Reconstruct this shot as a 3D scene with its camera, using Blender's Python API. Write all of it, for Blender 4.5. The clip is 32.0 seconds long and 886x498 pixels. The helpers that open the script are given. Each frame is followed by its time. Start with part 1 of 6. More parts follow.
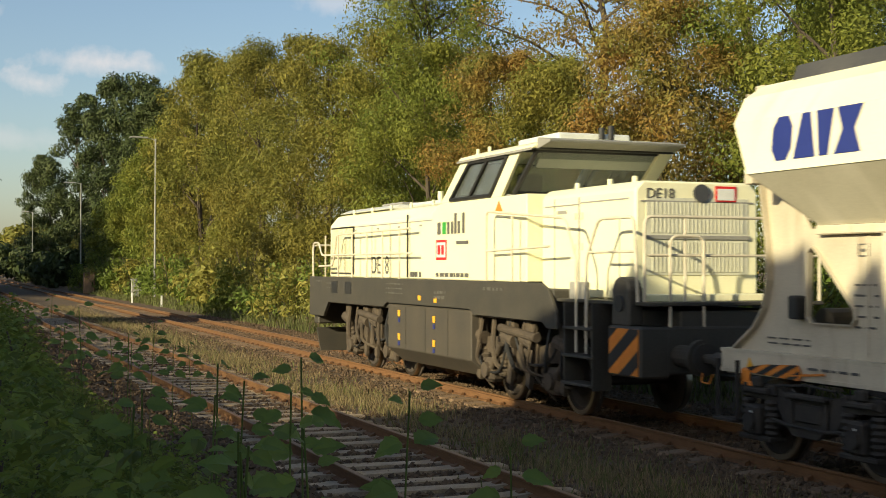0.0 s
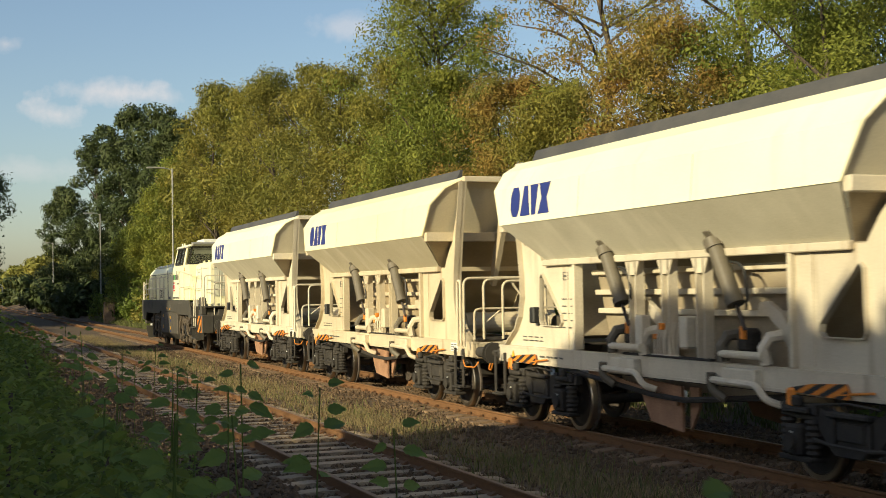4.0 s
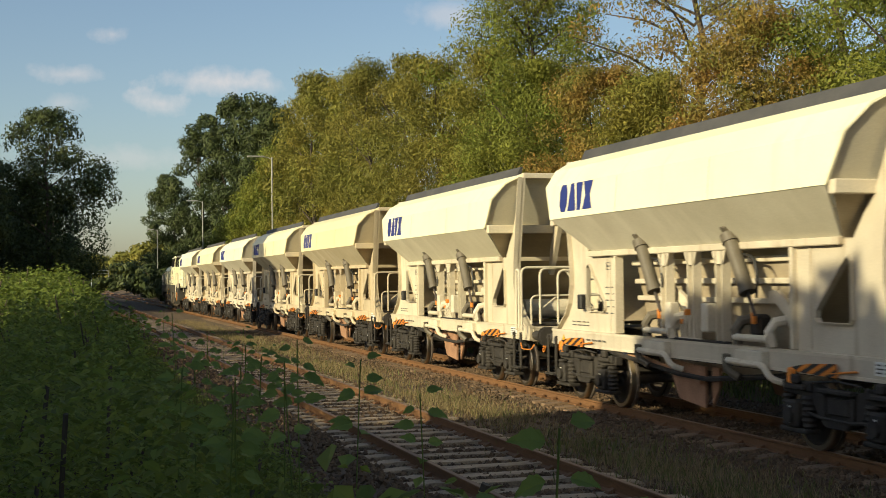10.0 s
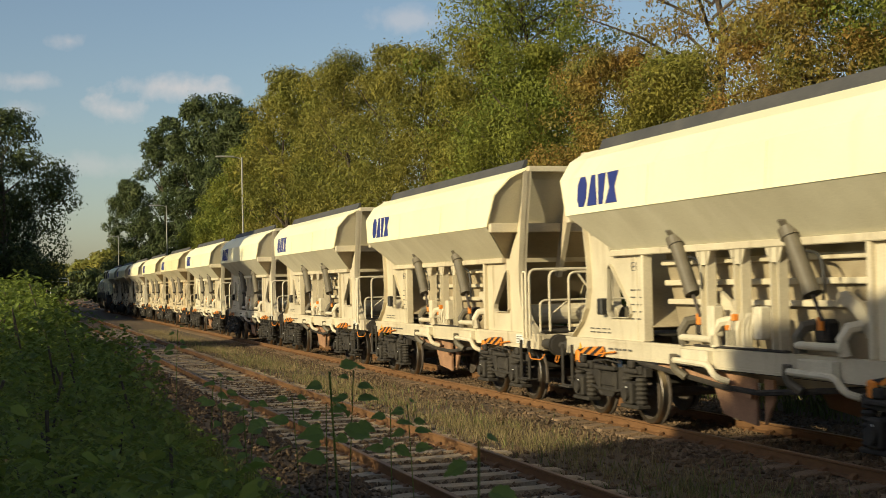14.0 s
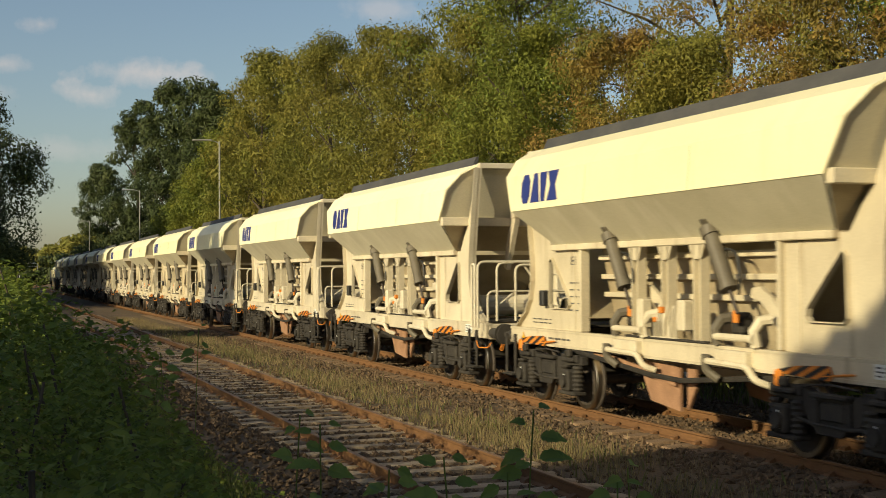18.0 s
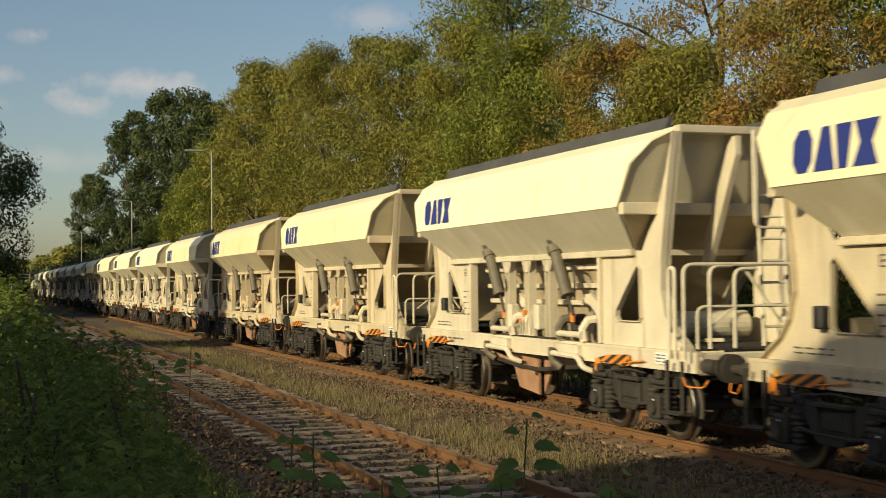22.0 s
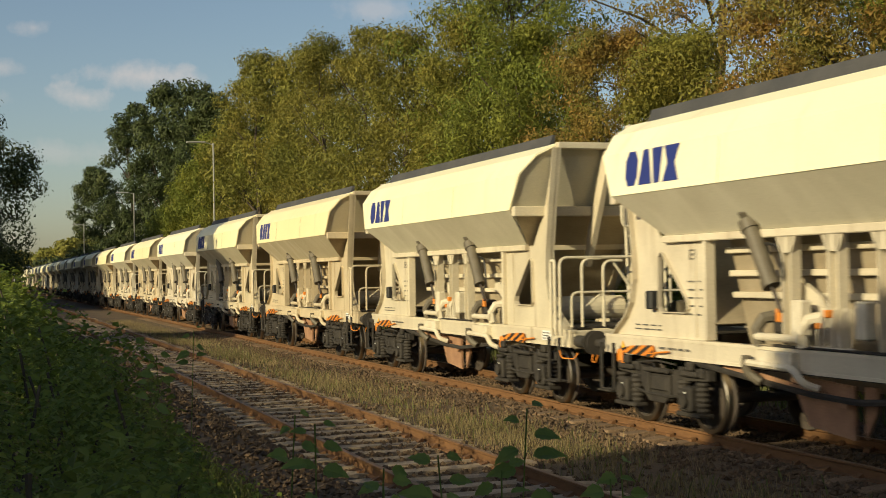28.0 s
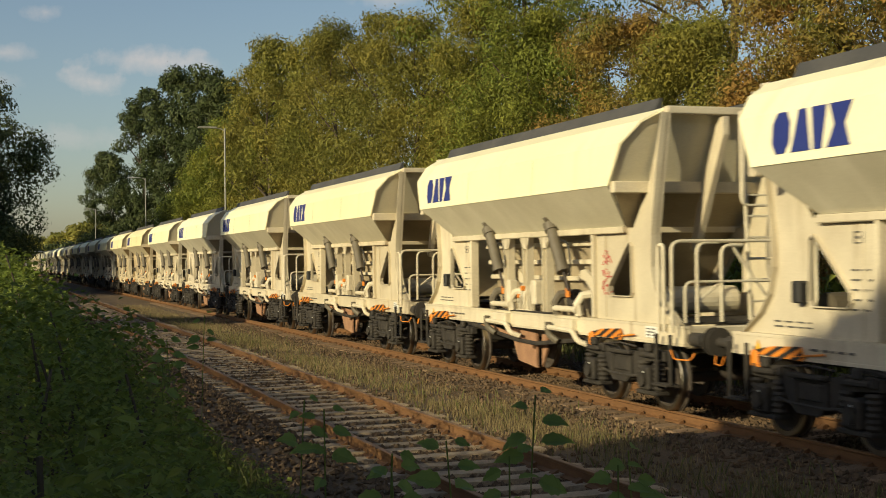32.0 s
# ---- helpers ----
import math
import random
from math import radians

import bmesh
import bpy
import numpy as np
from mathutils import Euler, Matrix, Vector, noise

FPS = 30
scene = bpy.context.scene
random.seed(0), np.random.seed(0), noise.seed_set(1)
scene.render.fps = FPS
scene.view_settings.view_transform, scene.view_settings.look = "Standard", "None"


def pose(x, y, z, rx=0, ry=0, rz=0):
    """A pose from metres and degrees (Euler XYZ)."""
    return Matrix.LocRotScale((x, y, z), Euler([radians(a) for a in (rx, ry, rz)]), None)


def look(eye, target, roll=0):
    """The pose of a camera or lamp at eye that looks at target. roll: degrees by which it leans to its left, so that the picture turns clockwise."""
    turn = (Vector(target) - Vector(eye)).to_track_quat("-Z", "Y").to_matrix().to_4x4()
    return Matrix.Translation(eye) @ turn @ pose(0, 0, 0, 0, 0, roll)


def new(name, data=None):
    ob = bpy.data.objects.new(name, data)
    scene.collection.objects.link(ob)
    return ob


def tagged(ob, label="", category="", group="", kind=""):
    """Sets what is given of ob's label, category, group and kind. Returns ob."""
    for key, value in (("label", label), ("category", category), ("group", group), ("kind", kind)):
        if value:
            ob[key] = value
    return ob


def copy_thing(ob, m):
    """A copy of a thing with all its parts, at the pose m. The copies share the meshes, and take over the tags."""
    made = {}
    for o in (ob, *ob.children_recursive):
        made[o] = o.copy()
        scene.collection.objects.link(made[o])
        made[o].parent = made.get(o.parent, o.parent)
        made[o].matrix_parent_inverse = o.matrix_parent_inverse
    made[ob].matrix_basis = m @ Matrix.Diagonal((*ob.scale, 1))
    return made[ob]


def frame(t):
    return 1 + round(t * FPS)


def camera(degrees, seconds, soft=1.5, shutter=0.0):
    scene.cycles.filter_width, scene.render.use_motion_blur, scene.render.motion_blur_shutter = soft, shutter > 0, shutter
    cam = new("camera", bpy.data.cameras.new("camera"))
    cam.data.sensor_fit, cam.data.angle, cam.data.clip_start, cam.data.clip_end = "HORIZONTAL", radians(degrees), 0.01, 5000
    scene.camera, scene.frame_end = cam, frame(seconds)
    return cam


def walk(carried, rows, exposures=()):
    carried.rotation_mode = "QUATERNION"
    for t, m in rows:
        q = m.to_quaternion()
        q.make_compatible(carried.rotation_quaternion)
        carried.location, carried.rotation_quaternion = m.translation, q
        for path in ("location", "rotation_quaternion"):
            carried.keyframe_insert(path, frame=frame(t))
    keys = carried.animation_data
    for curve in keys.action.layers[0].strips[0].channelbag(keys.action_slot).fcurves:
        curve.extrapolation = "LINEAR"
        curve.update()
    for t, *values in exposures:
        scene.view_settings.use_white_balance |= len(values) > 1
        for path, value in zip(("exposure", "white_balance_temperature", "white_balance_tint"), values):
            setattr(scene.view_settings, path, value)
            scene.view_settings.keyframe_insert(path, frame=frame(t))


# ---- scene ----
cam = camera(36.9, 32.0, soft=0.4, shutter=0.25)
# path begin
PATH = [
    (0.0, 0.0, -2.24, 2.37, 90.76, -0.15, -21.22),
    (0.5, 0.0, -2.28, 2.37, 90.77, 0.43, -21.02),
    (1.0, 0.0, -2.33, 2.37, 89.95, 0.78, -20.54),
    (1.5, 0.0, -2.38, 2.37, 89.55, 1.40, -22.28),
    (2.0, 0.0, -2.43, 2.37, 90.26, 1.48, -21.75),
    (2.5, 0.0, -2.48, 2.37, 91.03, 1.09, -20.68),
    (3.0, 0.0, -2.53, 2.37, 91.25, 0.60, -20.63),
    (3.5, 0.0, -2.58, 2.37, 91.48, 0.60, -20.96),
    (5.5, 0.0, -4.94, 2.37, 92.23, 2.64, -17.13),
    (6.0, 0.0, -4.83, 2.37, 91.99, 2.32, -17.83),
    (6.5, 0.0, -4.73, 2.37, 91.83, 2.69, -17.76),
    (7.0, 0.0, -4.63, 2.37, 91.84, 2.17, -17.77),
    (7.5, 0.0, -4.53, 2.37, 91.73, 1.61, -17.78),
    (8.0, 0.0, -4.22, 2.37, 91.26, 1.43, -17.33),
    (8.5, 0.0, -3.92, 2.37, 91.32, 1.35, -16.98),
    (9.0, 0.0, -3.62, 2.37, 91.43, 1.77, -16.70),
    (9.5, 0.0, -3.65, 2.37, 91.33, 0.68, -16.35),
    (10.0, 0.0, -3.67, 2.37, 91.28, 0.65, -16.13),
    (10.5, 0.0, -3.10, 2.37, 91.18, 0.96, -16.54),
    (11.0, 0.0, -2.55, 2.37, 91.17, 1.15, -16.46),
    (11.5, 0.0, -2.08, 2.37, 91.18, 0.79, -16.39),
    (12.0, 0.0, -1.62, 2.37, 91.24, 0.53, -16.60),
    (12.5, 0.0, -0.97, 2.37, 91.40, 0.59, -17.24),
    (13.0, 0.0, -0.36, 2.37, 91.51, 0.72, -17.90),
    (13.5, 0.0, -0.02, 2.37, 91.35, 1.28, -17.75),
    (15.5, 0.0, 2.20, 2.37, 92.00, 1.14, -17.99),
    (16.0, 0.0, 2.36, 2.37, 91.56, 1.08, -18.01),
    (16.5, 0.0, 2.52, 2.37, 91.39, 0.92, -18.43),
    (17.0, 0.0, 2.52, 2.37, 91.35, 0.55, -18.78),
    (17.5, 0.0, 2.51, 2.37, 91.20, 0.46, -18.78),
    (18.0, 0.0, 2.51, 2.37, 91.03, 0.41, -19.03),
    (18.5, 0.0, 2.51, 2.37, 91.02, 0.78, -19.18),
    (19.0, 0.0, 2.51, 2.37, 91.13, 0.91, -19.24),
    (19.5, 0.0, 2.51, 2.37, 91.32, 1.13, -19.18),
    (20.0, 0.0, 2.51, 2.37, 91.45, 1.03, -18.91),
    (20.5, 0.0, 2.51, 2.37, 91.49, 0.91, -18.84),
    (21.0, 0.0, 2.51, 2.37, 91.42, 0.76, -18.92),
    (21.5, 0.0, 2.51, 2.37, 91.44, 0.74, -19.10),
    (22.0, 0.0, 2.51, 2.37, 91.44, 0.62, -19.34),
    (22.5, 0.0, 2.50, 2.37, 91.37, 0.34, -19.71),
    (23.0, 0.0, 2.50, 2.37, 91.27, 0.71, -19.82),
    (23.5, 0.0, 2.50, 2.37, 91.28, 0.77, -19.67),
    (24.0, 0.0, 2.50, 2.37, 91.26, 0.66, -19.40),
    (24.5, 0.0, 2.50, 2.37, 91.43, 0.53, -19.06),
    (26.5, 0.0, 2.50, 2.37, 91.37, 0.23, -18.89),
    (27.0, 0.0, 2.49, 2.37, 91.36, 0.26, -19.11),
    (27.5, 0.0, 2.49, 2.37, 91.28, 0.51, -19.24),
    (28.0, 0.0, 2.49, 2.37, 91.01, 1.00, -19.23),
    (28.5, 0.0, 2.49, 2.37, 90.89, 0.48, -19.39),
    (29.0, 0.0, 2.49, 2.37, 90.91, 0.34, -19.31),
    (29.5, 0.0, 2.49, 2.37, 90.83, 0.50, -19.26),
    (30.0, 0.0, 2.49, 2.37, 90.70, 0.63, -19.23),
    (30.5, 0.0, 2.49, 2.37, 90.50, 0.72, -19.09),
    (31.0, 0.0, 2.49, 2.37, 90.37, 0.77, -18.76),
    (31.5, 0.0, 2.49, 2.37, 90.34, 0.76, -18.62),
    (32.0, 0.0, 2.48, 2.37, 90.43, 0.72, -18.77),
]
TRAIN = [
    (0.0, 5.75),
    (1.0, 14.07),
    (2.0, 22.01),
    (3.0, 29.90),
    (4.0, 37.78),
    (5.0, 45.65),
    (6.0, 53.90),
    (7.0, 62.58),
    (8.0, 71.39),
    (9.0, 80.75),
    (10.0, 89.91),
    (11.0, 99.62),
    (12.0, 109.41),
    (13.0, 119.46),
    (14.0, 129.50),
    (15.0, 139.75),
    (16.0, 150.02),
    (17.0, 160.26),
    (18.0, 170.60),
    (19.0, 181.05),
    (20.0, 191.63),
    (21.0, 202.32),
    (22.0, 213.17),
    (23.0, 224.14),
    (24.0, 235.16),
    (25.0, 246.30),
    (26.0, 257.55),
    (27.0, 268.91),
    (28.0, 280.38),
    (29.0, 291.95),
    (30.0, 303.67),
    (31.0, 315.54),
    (32.0, 327.59),
]
# path end
walk(cam, [(t, pose(*p)) for t, *p in PATH],
     exposures=((0.0, 0.50, 6500, 10), (3.5, 0.48, 6500, 10), (6.0, 0.42, 6500, 10), (9.0, 0.40, 6500, 10), (13.0, 0.27, 6600, 10), (16.0, 0.12, 6770, 10), (32.0, 0.08, 6770, 10)))

# ---- light ----
SUN_ELEV, SUN_AZ = 19.5, 66.0   # degrees; azimuth counted from -y towards -x
world = bpy.data.worlds.new("sky")
scene.world = world
world.use_nodes = True
wn, wl = world.node_tree.nodes, world.node_tree.links
wn.clear()
w_out = wn.new("ShaderNodeOutputWorld")
w_bg = wn.new("ShaderNodeBackground")
w_sky = wn.new("ShaderNodeTexSky")
w_sky.sky_type, w_sky.sun_disc = "NISHITA", False
w_sky.sun_elevation, w_sky.sun_rotation = radians(SUN_ELEV), radians(180 + SUN_AZ)
w_sky.air_density, w_sky.dust_density, w_sky.ozone_density = 1.0, 1.2, 1.6
# a few small flat clouds low over the horizon: azimuth, elevation, half width, half height, strength
w_tc = wn.new("ShaderNodeTexCoord")
w_noise = wn.new("ShaderNodeTexNoise")
w_noise.inputs["Scale"].default_value, w_noise.inputs["Detail"].default_value, w_noise.inputs["Roughness"].default_value = 38.0, 5.0, 0.6
wl.new(w_tc.outputs["Generated"], w_noise.inputs["Vector"])
last = w_sky.outputs[0]
for az, el, hw, hh, k in ((0.5, 8.6, 1.5, 0.40, 0.42), (2.2, 10.3, 0.8, 0.42, 0.40), (0.4, 7.5, 1.0, 0.40, 0.30), (5.9, 8.5, 2.2, 0.62, 0.55), (8.0, 8.4, 1.2, 0.45, 0.40),
                          (4.2, 7.5, 1.2, 0.55, 0.55), (16.6, 11.3, 1.5, 0.55, 0.35), (28.5, 9.2, 0.9, 0.8, 0.5), (-8.0, 9.5, 3.0, 0.8, 0.5), (40.0, 14.0, 3.0, 0.9, 0.4), (3.0, 5.2, 2.5, 0.5, 0.25)):
    d = Vector((math.sin(radians(az)) * math.cos(radians(el)), math.cos(radians(az)) * math.cos(radians(el)), math.sin(radians(el))))
    sub = wn.new("ShaderNodeVectorMath")
    sub.operation, sub.inputs[1].default_value = "SUBTRACT", d
    mul = wn.new("ShaderNodeVectorMath")
    mul.operation, mul.inputs[1].default_value = "MULTIPLY", (57.3 / hw, 57.3 / hw, 57.3 / hh)
    ln = wn.new("ShaderNodeVectorMath")
    ln.operation = "LENGTH"
    ad = wn.new("ShaderNodeMath")
    ad.operation, ad.inputs[1].default_value, ad.inputs[2].default_value = "MULTIPLY_ADD", 2.6, -1.3
    tot = wn.new("ShaderNodeMath")
    tot.operation = "ADD"
    rg = wn.new("ShaderNodeMapRange")
    rg.inputs["From Min"].default_value, rg.inputs["From Max"].default_value = 1.15, 0.1
    rg.inputs["To Min"].default_value, rg.inputs["To Max"].default_value = 0.0, k
    mx = wn.new("ShaderNodeMixRGB")
    mx.inputs[2].default_value = (6.6, 6.0, 5.7, 1)
    wl.new(w_tc.outputs["Generated"], sub.inputs[0])
    wl.new(sub.outputs[0], mul.inputs[0])
    wl.new(mul.outputs[0], ln.inputs[0])
    wl.new(w_noise.outputs[0], ad.inputs[0])
    wl.new(ln.outputs["Value"], tot.inputs[0])
    wl.new(ad.outputs[0], tot.inputs[1])
    wl.new(tot.outputs[0], rg.inputs["Value"])
    wl.new(rg.outputs[0], mx.inputs[0])
    wl.new(last, mx.inputs[1])
    last = mx.outputs[0]
w_bg.inputs[1].default_value = 0.097
wl.new(last, w_bg.inputs[0])
wl.new(w_bg.outputs[0], w_out.inputs[0])

sun_data = bpy.data.lights.new("sun", "SUN")
sun_data.energy, sun_data.angle, sun_data.color = 5.0, radians(0.5), (1.0, 0.88, 0.56)
sun = new("sun", sun_data)
_e, _a = radians(SUN_ELEV), radians(SUN_AZ)
to_sun = Vector((-math.sin(_a) * math.cos(_e), -math.cos(_a) * math.cos(_e), math.sin(_e)))
sun.matrix_world = look(to_sun * 60, (0, 0, 0))


# ---- materials ----
def material(name, colour, rough=0.6, other=None, scale=3.0, amount=0.5, grain=60.0, grain_amount=0.25,
             bump=0.15, metal=0.0, stretch=(1, 1, 1), spread=0.0, streaks=None, gloss=0.4, island=0.0, translucent=0.0, tint=False):
    """Base colour mixed with a second one by broad stains and fine grain; bump from the grain."""
    m = bpy.data.materials.new(name)
    m.use_nodes = True
    n, l = m.node_tree.nodes, m.node_tree.links
    b = n["Principled BSDF"]
    other = other or tuple(c * 0.7 for c in colour)
    tc = n.new("ShaderNodeTexCoord")
    mp = n.new("ShaderNodeMapping")
    mp.inputs["Scale"].default_value = stretch
    l.new(tc.outputs["Object"], mp.inputs[0])
    big, fine = n.new("ShaderNodeTexNoise"), n.new("ShaderNodeTexNoise")
    for tex, sc in ((big, scale), (fine, grain)):
        tex.inputs["Scale"].default_value, tex.inputs["Detail"].default_value = sc, 6.0
        l.new(mp.outputs[0], tex.inputs["Vector"])
    ramp = n.new("ShaderNodeValToRGB")
    ramp.color_ramp.elements[0].position, ramp.color_ramp.elements[1].position = 0.35, 0.68
    l.new(big.outputs[0], ramp.inputs[0])
    k1 = n.new("ShaderNodeMath")
    k1.operation, k1.inputs[1].default_value = "MULTIPLY", amount
    l.new(ramp.outputs[0], k1.inputs[0])
    mix1 = n.new("ShaderNodeMixRGB")
    mix1.inputs[1].default_value, mix1.inputs[2].default_value = (*colour, 1), (*other, 1)
    l.new(k1.outputs[0], mix1.inputs[0])
    hs = n.new("ShaderNodeHueSaturation")
    l.new(mix1.outputs[0], hs.inputs["Color"])
    val = n.new("ShaderNodeMapRange")
    val.inputs["From Min"].default_value, val.inputs["From Max"].default_value = 0.25, 0.75
    val.inputs["To Min"].default_value, val.inputs["To Max"].default_value = 1 - grain_amount, 1 + grain_amount
    l.new(fine.outputs[0], val.inputs["Value"])
    last = val.outputs[0]
    if spread or island:
        src = n.new("ShaderNodeNewGeometry").outputs["Random Per Island"] if island else n.new("ShaderNodeObjectInfo").outputs["Random"]
        mr = n.new("ShaderNodeMapRange")
        w = island or spread
        mr.inputs["To Min"].default_value, mr.inputs["To Max"].default_value = 1 - w, 1 + w
        l.new(src, mr.inputs["Value"])
        mu = n.new("ShaderNodeMath")
        mu.operation = "MULTIPLY"
        l.new(last, mu.inputs[0])
        l.new(mr.outputs[0], mu.inputs[1])
        last = mu.outputs[0]
    l.new(last, hs.inputs["Value"])
    out = hs.outputs[0]
    if tint:
        tn = n.new("ShaderNodeMixRGB")
        tn.blend_type, tn.inputs[0].default_value = "MULTIPLY", 1.0
        l.new(out, tn.inputs[1])
        l.new(n.new("ShaderNodeObjectInfo").outputs["Color"], tn.inputs[2])
        out = tn.outputs[0]
    if streaks:
        sn = n.new("ShaderNodeTexNoise")
        sm = n.new("ShaderNodeMapping")
        sm.inputs["Scale"].default_value = streaks[1]
        l.new(tc.outputs["Object"], sm.inputs[0])
        l.new(sm.outputs[0], sn.inputs["Vector"])
        sn.inputs["Scale"].default_value, sn.inputs["Detail"].default_value = 1.0, 4.0
        sr = n.new("ShaderNodeValToRGB")
        sr.color_ramp.elements[0].position, sr.color_ramp.elements[1].position = streaks[2], streaks[2] + 0.2
        l.new(sn.outputs[0], sr.inputs[0])
        sk = n.new("ShaderNodeMath")
        sk.operation, sk.inputs[1].default_value = "MULTIPLY", streaks[3]
        l.new(sr.outputs[0], sk.inputs[0])
        mx = n.new("ShaderNodeMixRGB")
        mx.inputs[2].default_value = (*streaks[0], 1)
        l.new(sk.outputs[0], mx.inputs[0])
        l.new(out, mx.inputs[1])
        out = mx.outputs[0]
    l.new(out, b.inputs["Base Color"])
    b.inputs["Roughness"].default_value, b.inputs["Metallic"].default_value = rough, metal
    b.inputs["Specular IOR Level"].default_value = gloss
    if bump:
        bp = n.new("ShaderNodeBump")
        bp.inputs["Strength"].default_value, bp.inputs["Distance"].default_value = bump, 0.02
        l.new(fine.outputs[0], bp.inputs["Height"])
        l.new(bp.outputs[0], b.inputs["Normal"])
    if translucent:
        tr = n.new("ShaderNodeBsdfTranslucent")
        l.new(out, tr.inputs[0])
        ms = n.new("ShaderNodeMixShader")
        ms.inputs[0].default_value = translucent
        l.new(b.outputs[0], ms.inputs[1])
        l.new(tr.outputs[0], ms.inputs[2])
        l.new(ms.outputs[0], n["Material Output"].inputs[0])
    return m


CREAM = material("cream_paint", (0.87, 0.82, 0.57), 0.45, (0.80, 0.745, 0.49), 0.5, 0.7, 40, 0.05, 0.04, spread=0.06,
                 streaks=((0.46, 0.38, 0.24), (0.5, 2.6, 0.4), 0.58, 0.35), tint=True)
# Greyer and darker base than the cream sides, with paler streaks.
GREYC = material("grey_underside_paint", (0.52, 0.485, 0.375), 0.7, (0.42, 0.385, 0.285), 1.2, 0.7, 50, 0.10, 0.05, spread=0.08,
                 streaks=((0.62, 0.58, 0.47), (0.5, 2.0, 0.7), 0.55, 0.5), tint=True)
TAN = material("dusty_frame_paint", (0.585, 0.522, 0.392), 0.65, (0.44, 0.38, 0.28), 1.4, 0.7, 45, 0.10, 0.06, spread=0.08,
               streaks=((0.25, 0.18, 0.11), (2.0, 5.0, 0.6), 0.56, 0.55), tint=True)
RIM = material("black_rim_rubber", (0.05, 0.05, 0.052), 0.7, (0.09, 0.085, 0.08), 2.0, 0.6, 40, 0.15, 0.05)
BLUE = material("blue_lettering_paint", (0.018, 0.03, 0.17), 0.5, (0.03, 0.045, 0.2), 3, 0.4, 50, 0.1, 0.0)
BOGIE = material("brake_dust_iron", (0.042, 0.036, 0.029), 0.8, (0.020, 0.017, 0.015), 5, 0.9, 50, 0.3, 0.2, spread=0.15)
# Hopper paint darkened so its colour carries the shade of the recesses.
RECESS_SHADE = material("hopper_recess_shade_paint", (0.36, 0.30, 0.205), 0.75, (0.22, 0.175, 0.11), 1.6, 0.8, 50, 0.15, 0.06, spread=0.08, tint=True)
# Nearly black iron with lighter mottling, for the buffers.
DARKIRON = material("dark_buffer_iron", (0.035, 0.032, 0.028), 0.6, (0.06, 0.05, 0.04), 4, 0.6, 50, 0.2, 0.1)
WHEEL = material("wheel_steel", (0.07, 0.055, 0.045), 0.7, (0.04, 0.034, 0.03), 5, 0.6, 60, 0.2, 0.1)
TREAD = material("polished_tyre_steel", (0.5, 0.45, 0.38), 0.3, (0.35, 0.3, 0.25), 5, 0.5, 60, 0.1, 0.02, metal=1.0)
PIPE = material("off_white_pipe_paint", (0.64, 0.58, 0.45), 0.5, (0.47, 0.40, 0.285), 4, 0.6, 60, 0.12, 0.04, tint=True)
CYL = material("grey_green_cylinder_paint", (0.125, 0.108, 0.078), 0.55, (0.085, 0.07, 0.05), 4, 0.7, 60, 0.15, 0.05)
ORANGE = material("orange_warning_paint", (0.72, 0.24, 0.03), 0.5, (0.55, 0.17, 0.025), 6, 0.5, 60, 0.1, 0.0)
YELLOW = material("yellow_warning_paint", (0.78, 0.42, 0.03), 0.5, (0.62, 0.32, 0.03), 6, 0.5, 60, 0.1, 0.0)
BLACK = material("black_paint", (0.02, 0.02, 0.02), 0.55, (0.035, 0.033, 0.03), 5, 0.5, 60, 0.2, 0.03)
INK = material("dark_stencil_ink", (0.09, 0.085, 0.075), 0.7, (0.15, 0.14, 0.12), 12, 0.6, 60, 0.1, 0.0)
PLATE = material("white_notice_plate", (0.72, 0.72, 0.68), 0.5, (0.6, 0.59, 0.54), 6, 0.5, 60, 0.08, 0.0)
REDDISH = material("rusty_hopper_flap", (0.34, 0.19, 0.11), 0.75, (0.22, 0.12, 0.07), 5, 0.7, 60, 0.2, 0.1)
GRAFFITI = material("red_spray_paint", (0.45, 0.05, 0.05), 0.6, (0.3, 0.04, 0.04), 6, 0.4, 60, 0.1, 0.0)
RUST = material("rail_rust", (0.165, 0.080, 0.031), 0.8, (0.10, 0.050, 0.022), 2.0, 0.7, 40, 0.2, 0.2, stretch=(1, 0.15, 1))
RAILTOP = material("worn_rail_head", (0.25, 0.145, 0.075), 0.5, (0.17, 0.09, 0.045), 4, 0.6, 50, 0.15, 0.05, metal=0.25, stretch=(1, 0.1, 1))
OLDTOP = material("dull_rail_head", (0.21, 0.125, 0.07), 0.6, (0.17, 0.085, 0.045), 4, 0.6, 50, 0.15, 0.05, metal=0.3, stretch=(1, 0.1, 1))
SLEEPER = material("dusty_concrete_sleeper", (0.37, 0.29, 0.20), 0.9, (0.22, 0.16, 0.10), 3, 0.8, 50, 0.25, 0.3, spread=0.15)
DARKSLEEPER = material("rusty_main_sleeper", (0.23, 0.15, 0.09), 0.9, (0.15, 0.10, 0.06), 3, 0.8, 50, 0.25, 0.3, spread=0.15)
STONE = material("ballast_stone", (0.113, 0.072, 0.040), 0.9, (0.068, 0.044, 0.026), 0.6, 0.8, 30, 0.2, 0.1, island=0.35)
GROUND = material("ballast_earth", (0.122, 0.081, 0.047), 0.95, (0.072, 0.050, 0.031), 0.5, 0.8, 22, 0.4, 0.6)
DRYGRASS = material("dry_grass_blades", (0.265, 0.20, 0.102), 0.8, (0.155, 0.135, 0.055), 0.35, 0.9, 8, 0.2, 0.0, island=0.35, translucent=0.25)
